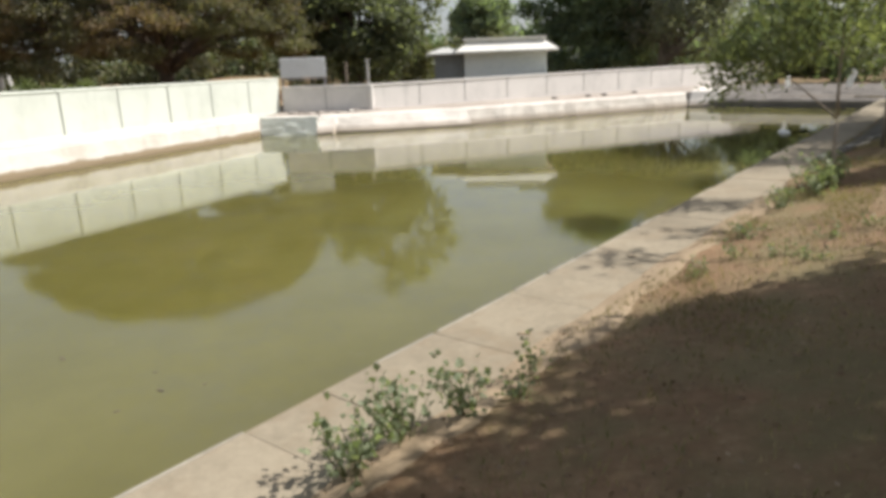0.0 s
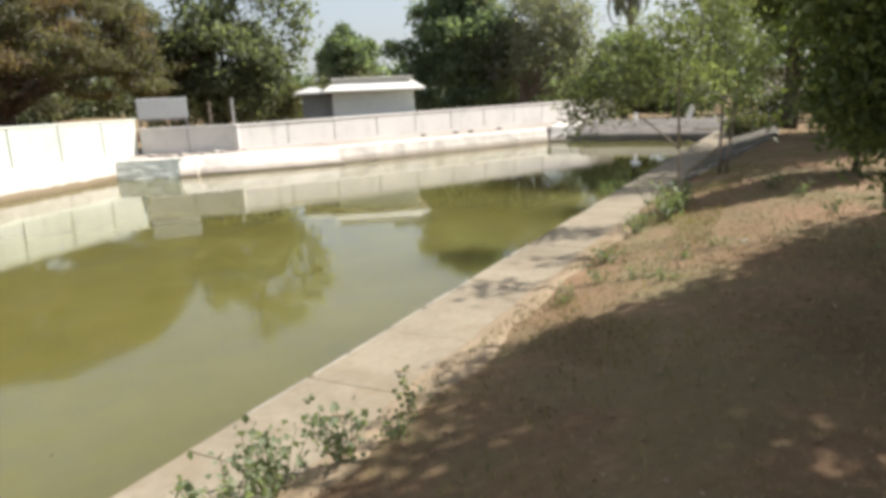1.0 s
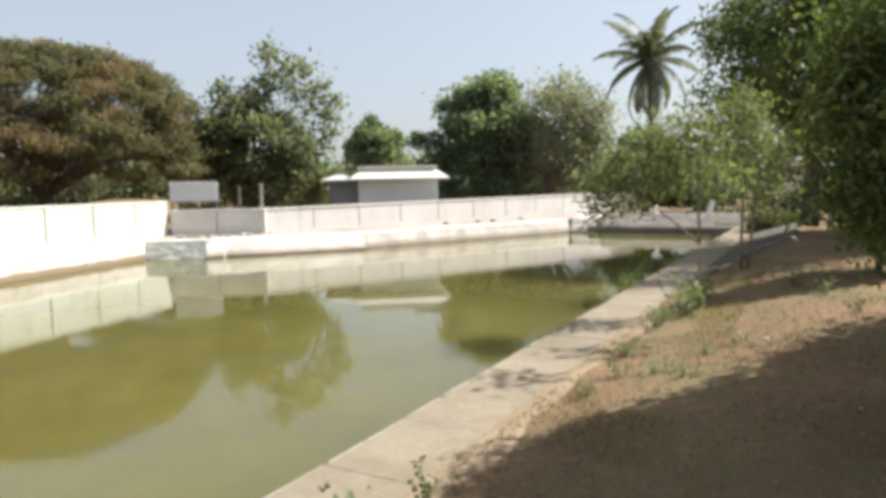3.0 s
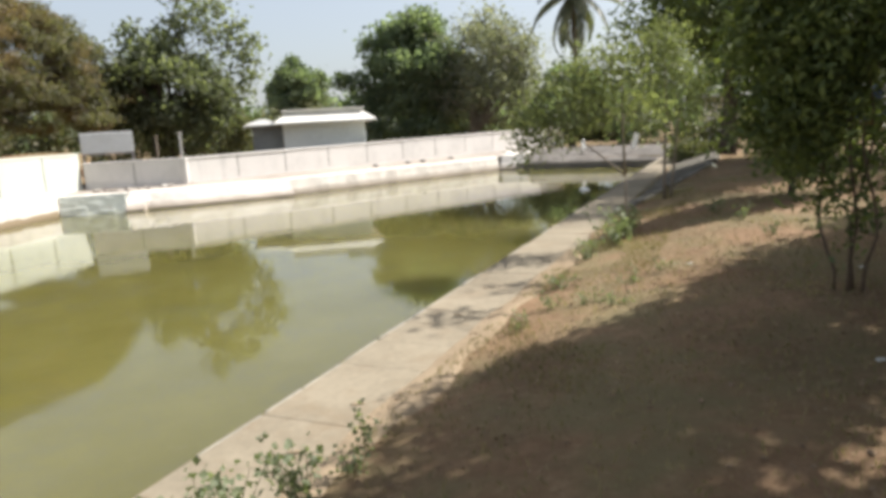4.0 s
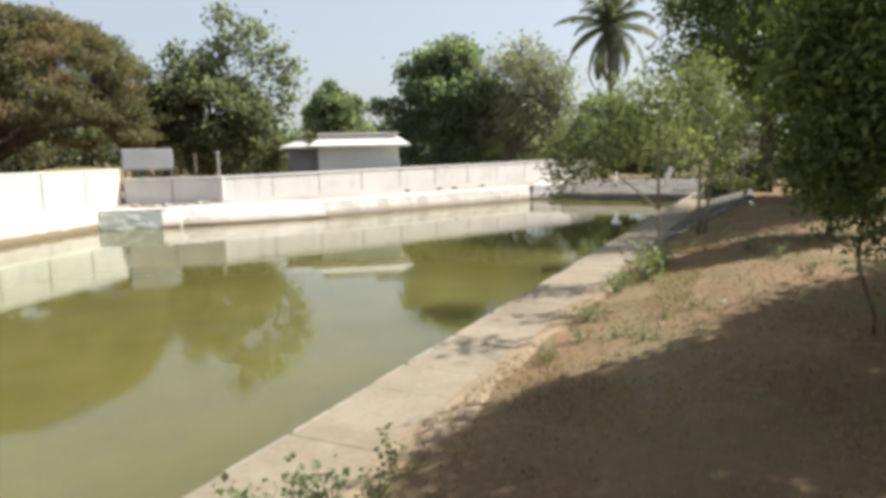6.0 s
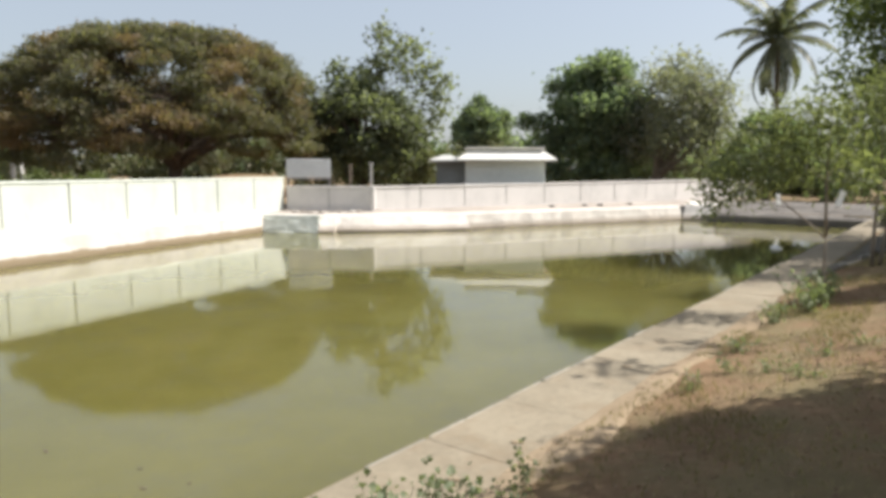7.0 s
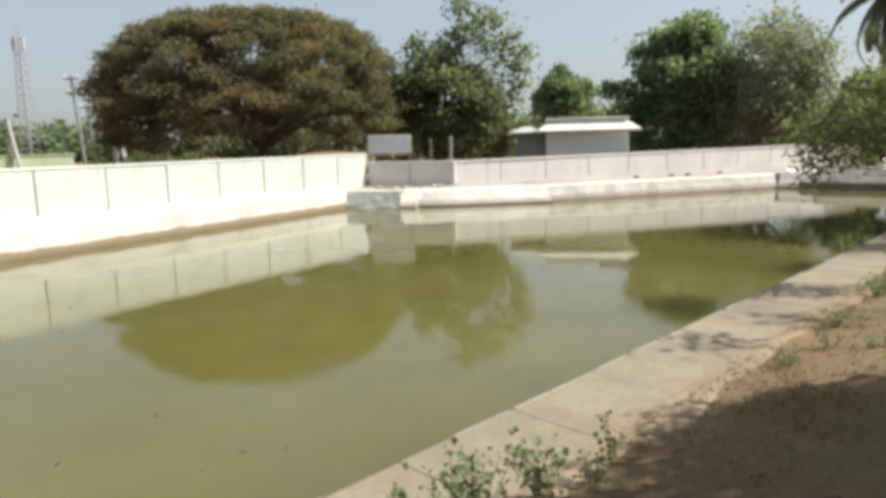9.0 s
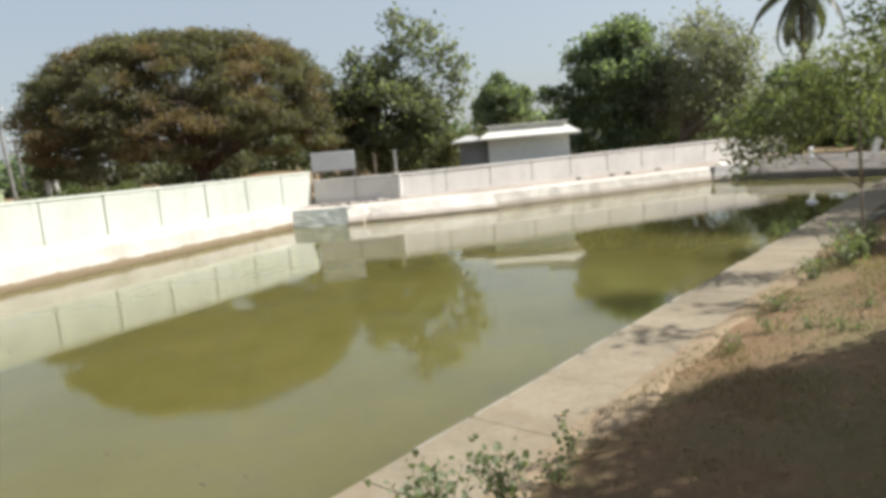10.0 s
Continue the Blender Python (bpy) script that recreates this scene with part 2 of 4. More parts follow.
def box(bm, x0, y0, z0, x1, y1, z1, bevel=0.0, m=None):
    v = bmesh.ops.create_cube(bm, size=1)["verts"]
    for p in v:
        p.co = Vector((x0 + (p.co.x + 0.5) * (x1 - x0), y0 + (p.co.y + 0.5) * (y1 - y0), z0 + (p.co.z + 0.5) * (z1 - z0)))
    if bevel:
        edges = list({e for p in v for e in p.link_edges})
        made = bmesh.ops.bevel(bm, geom=edges, offset=bevel, segments=1, affect="EDGES")
        v = list({p for f in made["faces"] for p in f.verts} | {p for p in v if p.is_valid})
    if m is not None:
        for p in v:
            p.co = m @ p.co
    return v


def tube(bm, points, radii, sides=7):
    """A tapered round limb through the points."""
    rings = []
    for i, p in enumerate(points):
        d = (Vector(points[min(i + 1, len(points) - 1)]) - Vector(points[max(i - 1, 0)])).normalized()
        a = d.orthogonal().normalized()
        b = d.cross(a)
        rings.append([bm.verts.new(Vector(p) + radii[i] * (math.cos(q) * a + math.sin(q) * b)) for q in [k * math.tau / sides for k in range(sides)]])
    for r, s in zip(rings, rings[1:]):
        best = min(range(sides), key=lambda k: (s[k].co - r[0].co).length)
        for k in range(sides):
            bm.faces.new((r[k], r[(k + 1) % sides], s[(k + 1 + best) % sides], s[(k + best) % sides]))
    bm.faces.new(rings[0][::-1])
    bm.faces.new(rings[-1])


def bent(rng, a, b, n=5, sway=0.12, sag=0.0):
    a, b = Vector(a), Vector(b)
    size = (b - a).length * sway
    mid = a.lerp(b, 0.5) + Vector((rng.uniform(-size, size), rng.uniform(-size, size), rng.uniform(-size, size) * 0.6 + sag))
    return [(1 - t) ** 2 * a + 2 * t * (1 - t) * mid + t * t * b for t in [i / (n - 1) for i in range(n)]]


def grid_mesh(name, verts, faces):
    mesh = bpy.data.meshes.new(name)
    mesh.from_pydata(verts, [], faces)
    return mesh


def leaf_mesh(name, centres, long, wide, rng, droop=0.0, axes=None):
    """Many small pointed leaves, each a folded blade of four corners and two triangles."""
    n = len(centres)
    centres = np.asarray(centres, dtype=np.float64)
    if axes is None:
        d = rng.normal(size=(n, 3))
        d[:, 2] -= droop
    else:
        d = np.asarray(axes, dtype=np.float64)
    d /= np.linalg.norm(d, axis=1)[:, None] + 1e-9
    s = np.cross(d, rng.normal(size=(n, 3)))
    s /= np.linalg.norm(s, axis=1)[:, None] + 1e-9
    up = np.cross(d, s)
    size = rng.uniform(0.65, 1.35, n)[:, None]
    v = np.stack([centres - d * long * size / 2, centres + s * wide * size / 2 + up * wide * size * 0.2,
                  centres + d * long * size / 2, centres - s * wide * size / 2 + up * wide * size * 0.2], 1).reshape(-1, 3)
    base = np.arange(n)[:, None] * 4
    loops = (base + np.array([[0, 1, 2, 0, 2, 3]])).ravel()
    mesh = bpy.data.meshes.new(name)
    mesh.vertices.add(len(v))
    mesh.vertices.foreach_set("co", v.ravel())
    mesh.loops.add(len(loops))
    mesh.loops.foreach_set("vertex_index", loops.astype(np.int32))
    mesh.polygons.add(2 * n)
    mesh.polygons.foreach_set("loop_start", np.arange(0, 6 * n, 3, dtype=np.int32))
    mesh.update(calc_edges=True)
    return mesh


def clumps(rng, blobs, per_clump, spread):
    """Leaf centres in tufts over the shells of the blobs: (centre, radii, tufts)."""
    out, tips = [], []
    for c, r, k in blobs:
        d = rng.normal(size=(k, 3))
        d /= np.linalg.norm(d, axis=1)[:, None]
        p = np.asarray(c) + d * np.asarray(r) * rng.uniform(0.35, 1.05, k)[:, None] ** 0.6
        tips.append(p)
        m = np.repeat(p, per_clump, 0)
        out.append(m + rng.normal(size=m.shape) * np.asarray(spread))
    return np.concatenate(out), np.concatenate(tips)


def tree(name, base, label, stems, blobs, leaves, bark, leaf, seed, group="", category="tree"):
    """stems: (points, radii) of the trunks; blobs: the crown's masses; leaves: per tuft, spread, long, wide."""
    rng, pyr = np.random.default_rng(seed), random.Random(seed)
    t = thing(name, base, label, category, group)
    o = Vector(base)
    trunk = bmesh.new()
    heads = []
    for points, radii in stems:
        tube(trunk, [Vector(p) - o for p in points], radii, 9)
        heads += [(Vector(p), r) for p, r in list(zip(points, radii))[1:]]
    part("trunk", trunk, bark, t, smooth=True)
    per, spread, long, wide = leaves
    centres, tips = clumps(rng, blobs, per, spread)
    for c, r, k in blobs:
        low = min(heads, key=lambda h: (h[0] - Vector(c)).length + (2.0 if h[0].z > c[2] else 0))
        rr = low[1] * pyr.uniform(0.4, 0.6) * (0.25 if k < 20 and low[1] > 0.1 else 1)
        limb = bmesh.new()
        path = bent(pyr, low[0] - o, Vector(c) - o, 5, 0.14, 0.1 * (Vector(c) - low[0]).length)
        tube(limb, path, [rr, rr * 0.8, rr * 0.62, rr * 0.45, rr * 0.3], 6)
        for _ in range(4):
            a = pyr.choice(path[2:])
            tip = Vector(c) - o + Vector([pyr.uniform(-0.8, 0.8) * v for v in r])
            tube(limb, bent(pyr, a, tip, 4, 0.15), [rr * 0.4, rr * 0.28, rr * 0.18, rr * 0.08], 5)
        part("branch", limb, bark, t, smooth=True)
    link_mesh("crown", leaf_mesh(name + "_crown", centres - np.asarray(base), long, wide, rng, 0.25), leaf, t)
    return t


# ---- the plan ----
U = Vector((0.530, 0.848, 0))            # along the walkway
N = Vector((0.848, -0.530, 0))           # from the water up the bank
K = Vector((-1.27, 4.1, 0))               # on the walkway's edge over the water
LW0, LWD = Vector((-14.07, 15.0, 0)), Vector((0.348, 0.9375, 0))   # side wall: a joint and its direction
LSTEP, LTOP, LFOOT = 1.96, 2.02, 0.675
CORNER = Vector((-9.35, 27.77, 0))
PIER = Vector((-5.56, 27.7, 0))
FWD, FSTEP = Vector((0.8192, 0.5736, 0)), 2.21
L_EDGE = [Vector((-21.6, -15.5, 0)), Vector((-13.44, 13.07, 0)), Vector((-9.57, 25.95, 0))]
F_EDGE = [Vector((-9.57, 25.95, 0)), Vector((-7.3, 25.93, 0)), Vector((-1.77, 28.0, 0)), Vector((-1.8, 28.1, 0)), Vector((8.45, 34.6, 0)), Vector((8.75, 34.65, 0)), Vector((9.9, 34.0, 0))]
END_A, END_B = Vector((9.9, 34.0, 0)), Vector((15.4, 30.3, 0))
WALK_Z, WALK_W, WATER_Z = 0.30, 0.95, -0.06


def bank(o, u):
    """Height of the earth bank, by the distance from the walkway's edge."""
    s = min(max((o - 0.75) / 2.7, 0), 1)
    z = 0.315 + 0.40 * s * s * (3 - 2 * s) + 0.03 * min(max(o - 3.0, 0), 10)
    rough = 0.02 * noise.noise(Vector((o * 1.7, u * 1.7, 3))) + 0.012 * noise.noise(Vector((o * 6, u * 6, 7)))
    return z + rough * min(max((o - 0.7) / 0.5, 0), 1)


def bank_at(x, y):
    d = Vector((x, y, 0)) - K
    return bank(d.dot(N), d.dot(U))


# ---- ground, one sheet out to the horizon ----
def axis(fine, coarse_to, first=1.0):
    lo, hi, step = fine
    a = list(np.arange(lo, hi + 1e-6, step))
    down, up, s = lo, hi, first
    left, right = [], []
    while down > -coarse_to:
        down, up, s = down - s, up + s, s * 1.35
        left.append(down)
        right.append(up)
    return left[::-1] + a + right


POND = [(-22.0, -15.5), (-13.9, 13.2), (-9.9, 26.3), (-7.5, 26.4), (-2.2, 28.5), (8.3, 35.2), (10.3, 34.6), (15.6, 30.9), (K + U * 31 + N * 0.45).to_2d(), (K - U * 24 + N * 0.45).to_2d()]


def in_pond(x, y):
    inside = False
    for (x0, y0), (x1, y1) in zip(POND, POND[1:] + POND[:1]):
        if (y0 > y) != (y1 > y) and x < x0 + (y - y0) * (x1 - x0) / (y1 - y0):
            inside = not inside
    return inside


def build_ground():
    us = axis((-6, 32, 0.16), 2600)
    os_ = list(np.arange(-33, -0.01, 1.0)) + list(np.arange(0, 0.5, 0.16)) + list(np.arange(0.5, 1.3, 0.06)) + list(np.arange(1.3, 9, 0.16)) + list(np.arange(9, 30, 0.8))
    s, lo, hi = 1.0, -33.0, 30.0
    while hi < 2600:
        lo, hi, s = lo - s, hi + s, s * 1.35
        os_ = [lo] + os_ + [hi]
    verts, faces = [], []
    for o in os_:
        for u in us:
            p = K + U * u + N * o
            if in_pond(p.x, p.y):
                z = -1.2
            elif o > 0:
                z = bank(o, u)
                spill = 0.94 + 0.11 * noise.noise(Vector((u * 0.55, 2, 0))) + 0.035 * noise.noise(Vector((u * 2.3, 5, 0)))
                z = min(z, 0.22) if o < spill else max(z, 0.312 + 0.05 * min(o - spill, 0.5))
            else:
                z = 0.40 + 0.05 * noise.noise(Vector((p.x * 0.2, p.y * 0.2, 1)))
            verts.append((p.x, p.y, z))
    n = len(us)
    for i in range(len(os_) - 1):
        for j in range(n - 1):
            a = i * n + j
            faces.append((a, a + 1, a + n + 1, a + n))
    mesh = grid_mesh("ground", verts, faces)
    mesh.polygons.foreach_set("use_smooth", [True] * len(mesh.polygons))
    mesh.flip_normals() if mesh.polygons[0].normal.z < 0 else None
    tagged(link_mesh("ground", mesh, M_EARTH), "bare reddish-brown earth with dry litter and thin weeds", "ground", kind="structure")


build_ground()


def sand_drift():
    """A thin drift of pale sand lapping over the inner edge of the walkway."""
    verts, faces, n = [], [], 180
    for i in range(n + 1):
        u = -7.0 + 15.0 * i / n
        inner = 0.80 + 0.07 * noise.noise(Vector((u * 0.9, 1, 4))) + 0.03 * noise.noise(Vector((u * 3.1, 6, 4)))
        outer = 1.16 + 0.16 * noise.noise(Vector((u * 0.8, 8, 2))) + 0.05 * noise.noise(Vector((u * 2.7, 3, 9)))
        for k in range(7):
            o = inner + (outer - inner) * k / 6
            z = max(0.303, bank(o, u) if o > 0.94 else 0.303) + 0.010 * math.sin(math.pi * k / 6) + (-0.012 if k in (0, 6) else 0.006)
            verts.append(tuple(K + U * u + N * o + Vector((0, 0, z))))
    for i in range(n):
        for k in range(6):
            a = i * 7 + k
            faces.append((a, a + 7, a + 8, a + 1))
    mesh = grid_mesh("sand_drift", verts, faces)
    mesh.polygons.foreach_set("use_smooth", [True] * len(mesh.polygons))
    if mesh.polygons[0].normal.z < 0:
        mesh.flip_normals()
    tagged(link_mesh("sand_drift", mesh, M_SAND), "pale orange sand drifted against the walkway", "sand", kind="stuff")


sand_drift()

bm = bmesh.new()
corners = [(-22.2, -16, 0), (-13.8, 13.0, 0), (-9.9, 26.3, 0), (-7.4, 26.3, 0), (-2.0, 28.4, 0), (8.4, 35.0, 0), (10.3, 34.6, 0), (15.7, 31.0, 0)]
corners += [tuple(K + U * 31 + N * 0.5), tuple(K - U * 24 + N * 0.5)]
bm.faces.new([bm.verts.new((c[0], c[1], WATER_Z)) for c in corners[::-1]])
tagged(part("water", bm, M_WATER), "still murky olive-green pond water", "water", kind="structure")


# ---- ledges and terraces round the water ----
def resample(line, step):
    out = []
    for a, b in zip(line, line[1:]):
        n = max(1, int((b - a).length / step))
        out += [a.lerp(b, i / n) for i in range(n)]
    return out + [line[-1]]


def ledge(name, back, front, z_back, z_front, mat, label, rows=4, wobble=0.03, lean=0.12, top_mat=None):
    """A masonry ledge: a top between two lines and a slightly leaning, uneven face down into the water."""
    n = len(front)
    verts, faces = [], []
    for i in range(n):
        f, b = front[i], back[min(i * len(back) // n, len(back) - 1)]
        out = (f - b).normalized()
        w = wobble * noise.noise(Vector((f.x * 1.3, f.y * 1.3, 5)))
        zt = z_front + wobble * 0.8 * noise.noise(Vector((f.x * 0.9, f.y * 0.9, 9)))
        ring = [(b.x, b.y, z_back), *[tuple(b.lerp(f, k / (rows - 1) * (1 - min(0.2 / (f - b).length, 0.5))) + Vector((0, 0, z_back + (zt - z_back) * k / rows))) for k in range(1, rows)]]
        ring.append(tuple(f - out * 0.025 + Vector((0, 0, zt))))
        ring.append(tuple(f + out * w + Vector((0, 0, zt - 0.025))))
        ring.append(tuple(f + out * (w * 1.6 + lean * 0.45) + Vector((0, 0, zt * 0.5))))
        ring.append(tuple(f + out * (lean + w) + Vector((0, 0, 0.02))))
        ring.append(tuple(f + out * lean + Vector((0, 0, -1.3))))
        verts += ring
    k = rows + 5
    for i in range(n - 1):
        for j in range(k - 1):
            a = i * k + j
            faces.append((a, a + 1, a + k + 1, a + k))
    mesh = grid_mesh(name, verts, faces)
    bm = bmesh.new()
    bm.from_mesh(mesh)
    bmesh.ops.recalc_face_normals(bm, faces=bm.faces)
    if sum(f.normal.z for f in bm.faces) < 0:
        bmesh.ops.reverse_faces(bm, faces=bm.faces)
    bm.to_mesh(mesh)
    bm.free()
    mesh.materials.append(mat)
    if top_mat:
        mesh.materials.append(top_mat)
        for i, p in enumerate(mesh.polygons):
            p.material_index = 1 if i % (k - 1) < rows - 1 else 0
    return tagged(link_mesh(name, mesh, mat), label, "ledge", kind="structure")


front = resample(L_EDGE, 0.35)
back = [LW0 + LWD * ((p - LW0).dot(LWD)) + Vector((0.0, 0, 0)) for p in front]
ledge("ledge_side", back, front, LFOOT, 0.58, M_LEDGE, "white lime-washed masonry ledge with a brown tide stain")


def on_far_wall(p):
    if p.x < -6.6:
        return CORNER.lerp(PIER, min(max((p.x - CORNER.x) / (PIER.x - CORNER.x), 0), 1))
    q = (p - PIER).dot(FWD)
    return PIER + FWD * max(q, 0.0)


front = resample(F_EDGE[:2], 0.25)
corner_ledge = ledge("ledge_corner", [on_far_wall(p) for p in front], front, 0.70, 0.60, M_LEDGE_FAR, "grey layered stone end of the ledge at the corner", lean=0.2, wobble=0.05, top_mat=M_TERRACE)
rnd = random.Random(14)
z = -0.09
while z < 0.58:
    x, tall = -9.52, rnd.uniform(0.07, 0.14)
    while x < -7.35:
        w = min(rnd.uniform(0.25, 0.7), -7.28 - x)
        bm = bmesh.new()
        box(bm, x + 0.003, 25.845 + rnd.uniform(0, 0.035) + 0.06 * z, z, x + w - 0.003, 26.0, min(z + tall - 0.005, 0.61), 0.009)
        for v in bm.verts:
            v.co += 0.016 * noise.noise_vector(v.co * 4)
            v.co.y += 0.27 * v.co.z - 0.17
        part("stone", bm, M_COURSE, corner_ledge)
        x += w
    z += tall
front = resample([F_EDGE[1] + Vector((0.02, 0.12, 0)), F_EDGE[2] + Vector((0, 0.12, 0))], 0.3)
ledge("ledge_middle", [on_far_wall(p) for p in front], front, 0.70, 0.60, M_LEDGE_FAR, "white-washed ledge with an earth-strewn top", lean=0.46, wobble=0.045, top_mat=M_TERRACE)
front = resample([F_EDGE[3] + Vector((0, 0.12, 0)), F_EDGE[4] + Vector((0, 0.12, 0))], 0.3)
ledge("ledge_far", [on_far_wall(p) for p in front], front, 0.72, 0.58, M_LEDGE_FAR, "white-washed sloping ledge with a damp grey foot", lean=0.14, wobble=0.045, top_mat=M_TERRACE)
front = resample([Vector((8.74, 34.98, 0)), Vector((10.1, 34.55, 0))], 0.25)
ledge("ledge_end", [p + Vector((0.6, 1.3, 0)) for p in front], front, 0.78, 0.66, M_LEDGE_FAR, "short white sloping ledge beyond a dark crack", lean=0.5)


bm = bmesh.new()
ring = [(8.3, 35.0, 0.60), (10.2, 35.2, 0.66), (12.0, 38.0, 0.92), (14.2, 41.4, 0.85), (7.1, 36.6, 0.71)]
top = [bm.verts.new(c) for c in ring]
foot = [bm.verts.new((x, y, -0.2)) for x, y, z in ring]
middle = bm.verts.new((9.6, 36.9, 0.80))
for i in range(5):
    bm.faces.new((top[i], top[(i + 1) % 5], middle))
    bm.faces.new((top[(i + 1) % 5], top[i], foot[i], foot[(i + 1) % 5]))
tagged(part("terrace", bm, M_TERRACE), "grey-brown earth filling behind the end of the ledge", "terrace", kind="structure")


# ---- compound walls of flat panels ----
def panel_wall(name, start, direction, step, first, count, top, foot, mat, label, rise=0.0, panel_mat=None):
    """A panel wall: a recessed backing, a coping, and panels with open joints."""
    side = Vector((direction.y, -direction.x, 0))
    m = Matrix((direction.to_tuple() + (0,), (-side).to_tuple() + (0,), (0, 0, 1, 0), (0, 0, 0, 1))).transposed()
    length = step * count
    turn = Matrix.Translation(start) @ m @ Matrix.Rotation(-math.atan2(rise, length), 4, "Y")
    bm = bmesh.new()
    box(bm, step * first, 0.0, foot - 0.9, step * (first + count), 0.12, top - 0.02)
    wall = part(name, bm, M_JOINT)
    wall.matrix_world = turn
    tagged(wall, label, "wall", kind="structure")
    bm = bmesh.new()
    box(bm, step * first, -0.06, top - 0.03, step * (first + count), 0.16, top + 0.035, 0.012)
    part("coping", bm, mat, wall)
    bm = bmesh.new()
    box(bm, step * first, -0.035, foot - 0.3, step * (first + count), 0.0, foot + 0.10)
    part("plinth", bm, mat, wall)
    bm = bmesh.new()
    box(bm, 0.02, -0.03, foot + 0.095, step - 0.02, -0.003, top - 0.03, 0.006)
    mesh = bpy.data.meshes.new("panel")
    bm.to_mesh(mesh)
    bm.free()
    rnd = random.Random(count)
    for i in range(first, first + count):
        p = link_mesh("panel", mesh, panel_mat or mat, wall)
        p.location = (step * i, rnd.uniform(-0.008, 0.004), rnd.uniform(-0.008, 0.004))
    return wall


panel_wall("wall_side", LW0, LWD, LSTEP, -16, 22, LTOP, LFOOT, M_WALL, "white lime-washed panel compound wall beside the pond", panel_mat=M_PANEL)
stub = LWD * ((CORNER - LW0).dot(LWD) - 6 * LSTEP)
panel_wall("wall_side_end", LW0 + LWD * 6 * LSTEP, LWD, stub.length - 0.02, 0, 1, LTOP, LFOOT, M_WALL, "last short white panel of the wall at the corner", panel_mat=M_PANEL)
panel_wall("wall_corner", CORNER + Vector((0.13, 0, 0)), (PIER - CORNER).normalized(), 1.82, 0, 2, 1.655, 0.66, M_WALL_FAR, "low grey-white wall between the corner and the pier")
panel_wall("wall_far", PIER, FWD, FSTEP, 0, 11, 1.645, 0.66, M_WALL_FAR, "lower off-white panel compound wall behind the ledge", rise=0.22)
bm = bmesh.new()
box(bm, -0.1, -0.1, 0.2, 0.1, 0.16, 1.70, 0.02, Matrix.Translation(PIER))
tagged(part("pier", bm, M_WALL_FAR), "white pier where the two low walls meet", "pier", kind="structure")

# ---- walkway of cast slabs ----
def build_walkway():
    walk_ob = thing("walkway", K, "pale concrete walkway along the water's edge", "walkway", kind="structure")
    m = Matrix((U.to_tuple() + (0,), (-N).to_tuple() + (0,), (0, 0, 1, 0), (0, 0, 0, 1))).transposed()
    rnd = random.Random(4)
    u = -9.0
    while u < 31.5:
        size = rnd.uniform(0.5, 1.2)
        bm = bmesh.new()
        box(bm, u + 0.001, -WALK_W - 0.14, WALK_Z - 0.28, u + size - 0.001, rnd.uniform(-0.012, 0.012), WALK_Z + rnd.uniform(-0.003, 0.003), 0.002, m)
        part("slab", bm, M_WALK, walk_ob)
        # thin strip, paler than the slab, along the water's edge
        bm = bmesh.new()
        box(bm, u + rnd.uniform(0.005, 0.12), -0.012 + rnd.uniform(-0.012, 0.01), WALK_Z - 0.07, u + size - 0.008, 0.010 + rnd.uniform(0, 0.010), WALK_Z + rnd.uniform(0.002, 0.008), 0.005, m)
        if rnd.random() < 0.8:
            for v in bm.verts:
                v.co += 0.007 * noise.noise_vector(v.co * 5)
            part("edge_lip", bm, M_LIP, walk_ob)
        u += size
    bm = bmesh.new()
    box(bm, -24, -0.8, -1.3, 31.5, -0.04, WALK_Z - 0.06, 0, m)
    part("footing", bm, M_STONE, walk_ob)


build_walkway()

# ---- sloping revetment and its kerb beyond the saplings ----
def build_revetment():
    rev = thing("revetment", K, "grey sloping stone revetment with a broken pale kerb", "revetment", kind="structure")
    verts, faces, n = [], [], 40
    for i in range(n + 1):
        u = 12.2 + 20 * i / n
        o = 1.0 + 1.7 * min(i / (n * 0.55), 1.0)
        for k in range(7):
            q = k / 6
            oo = 0.9 + (o - 0.9) * q
            z = 0.29 + (bank(o, u) + 0.10 - 0.29) * q + 0.015 * noise.noise(Vector((u * 2, oo * 3, 1)))
            p = U * u + N * oo
            verts.append((p.x, p.y, z))
    for i in range(n):
        for k in range(6):
            a = i * 7 + k
            faces.append((a, a + 1, a + 8, a + 7))
    mesh = grid_mesh("slope", verts, faces)
    link_mesh("slope", mesh, M_REVET, rev)
    rnd = random.Random(8)
    u = 12.2
    while u < 31:
        size = rnd.uniform(0.4, 0.8)
        o = 1.0 + 1.7 * min((u - 12.2) / 11.0, 1.0)
        bm = bmesh.new()
        a = math.atan2(U.y, U.x) - math.atan2(1.7, 11.0) * (u < 23)
        box(bm, -size / 2, -0.045, -0.2, size / 2 - 0.02, 0.045, rnd.uniform(0.05, 0.11), 0.015,
            Matrix.Translation(U * u + N * o + Vector((0, 0, bank(o, u)))) @ Matrix.Rotation(a + rnd.uniform(-0.05, 0.05), 4, "Z"))
        if rnd.random() > 0.15:
            part("kerb_stone", bm, M_KERB, rev)
        u += size


build_revetment()

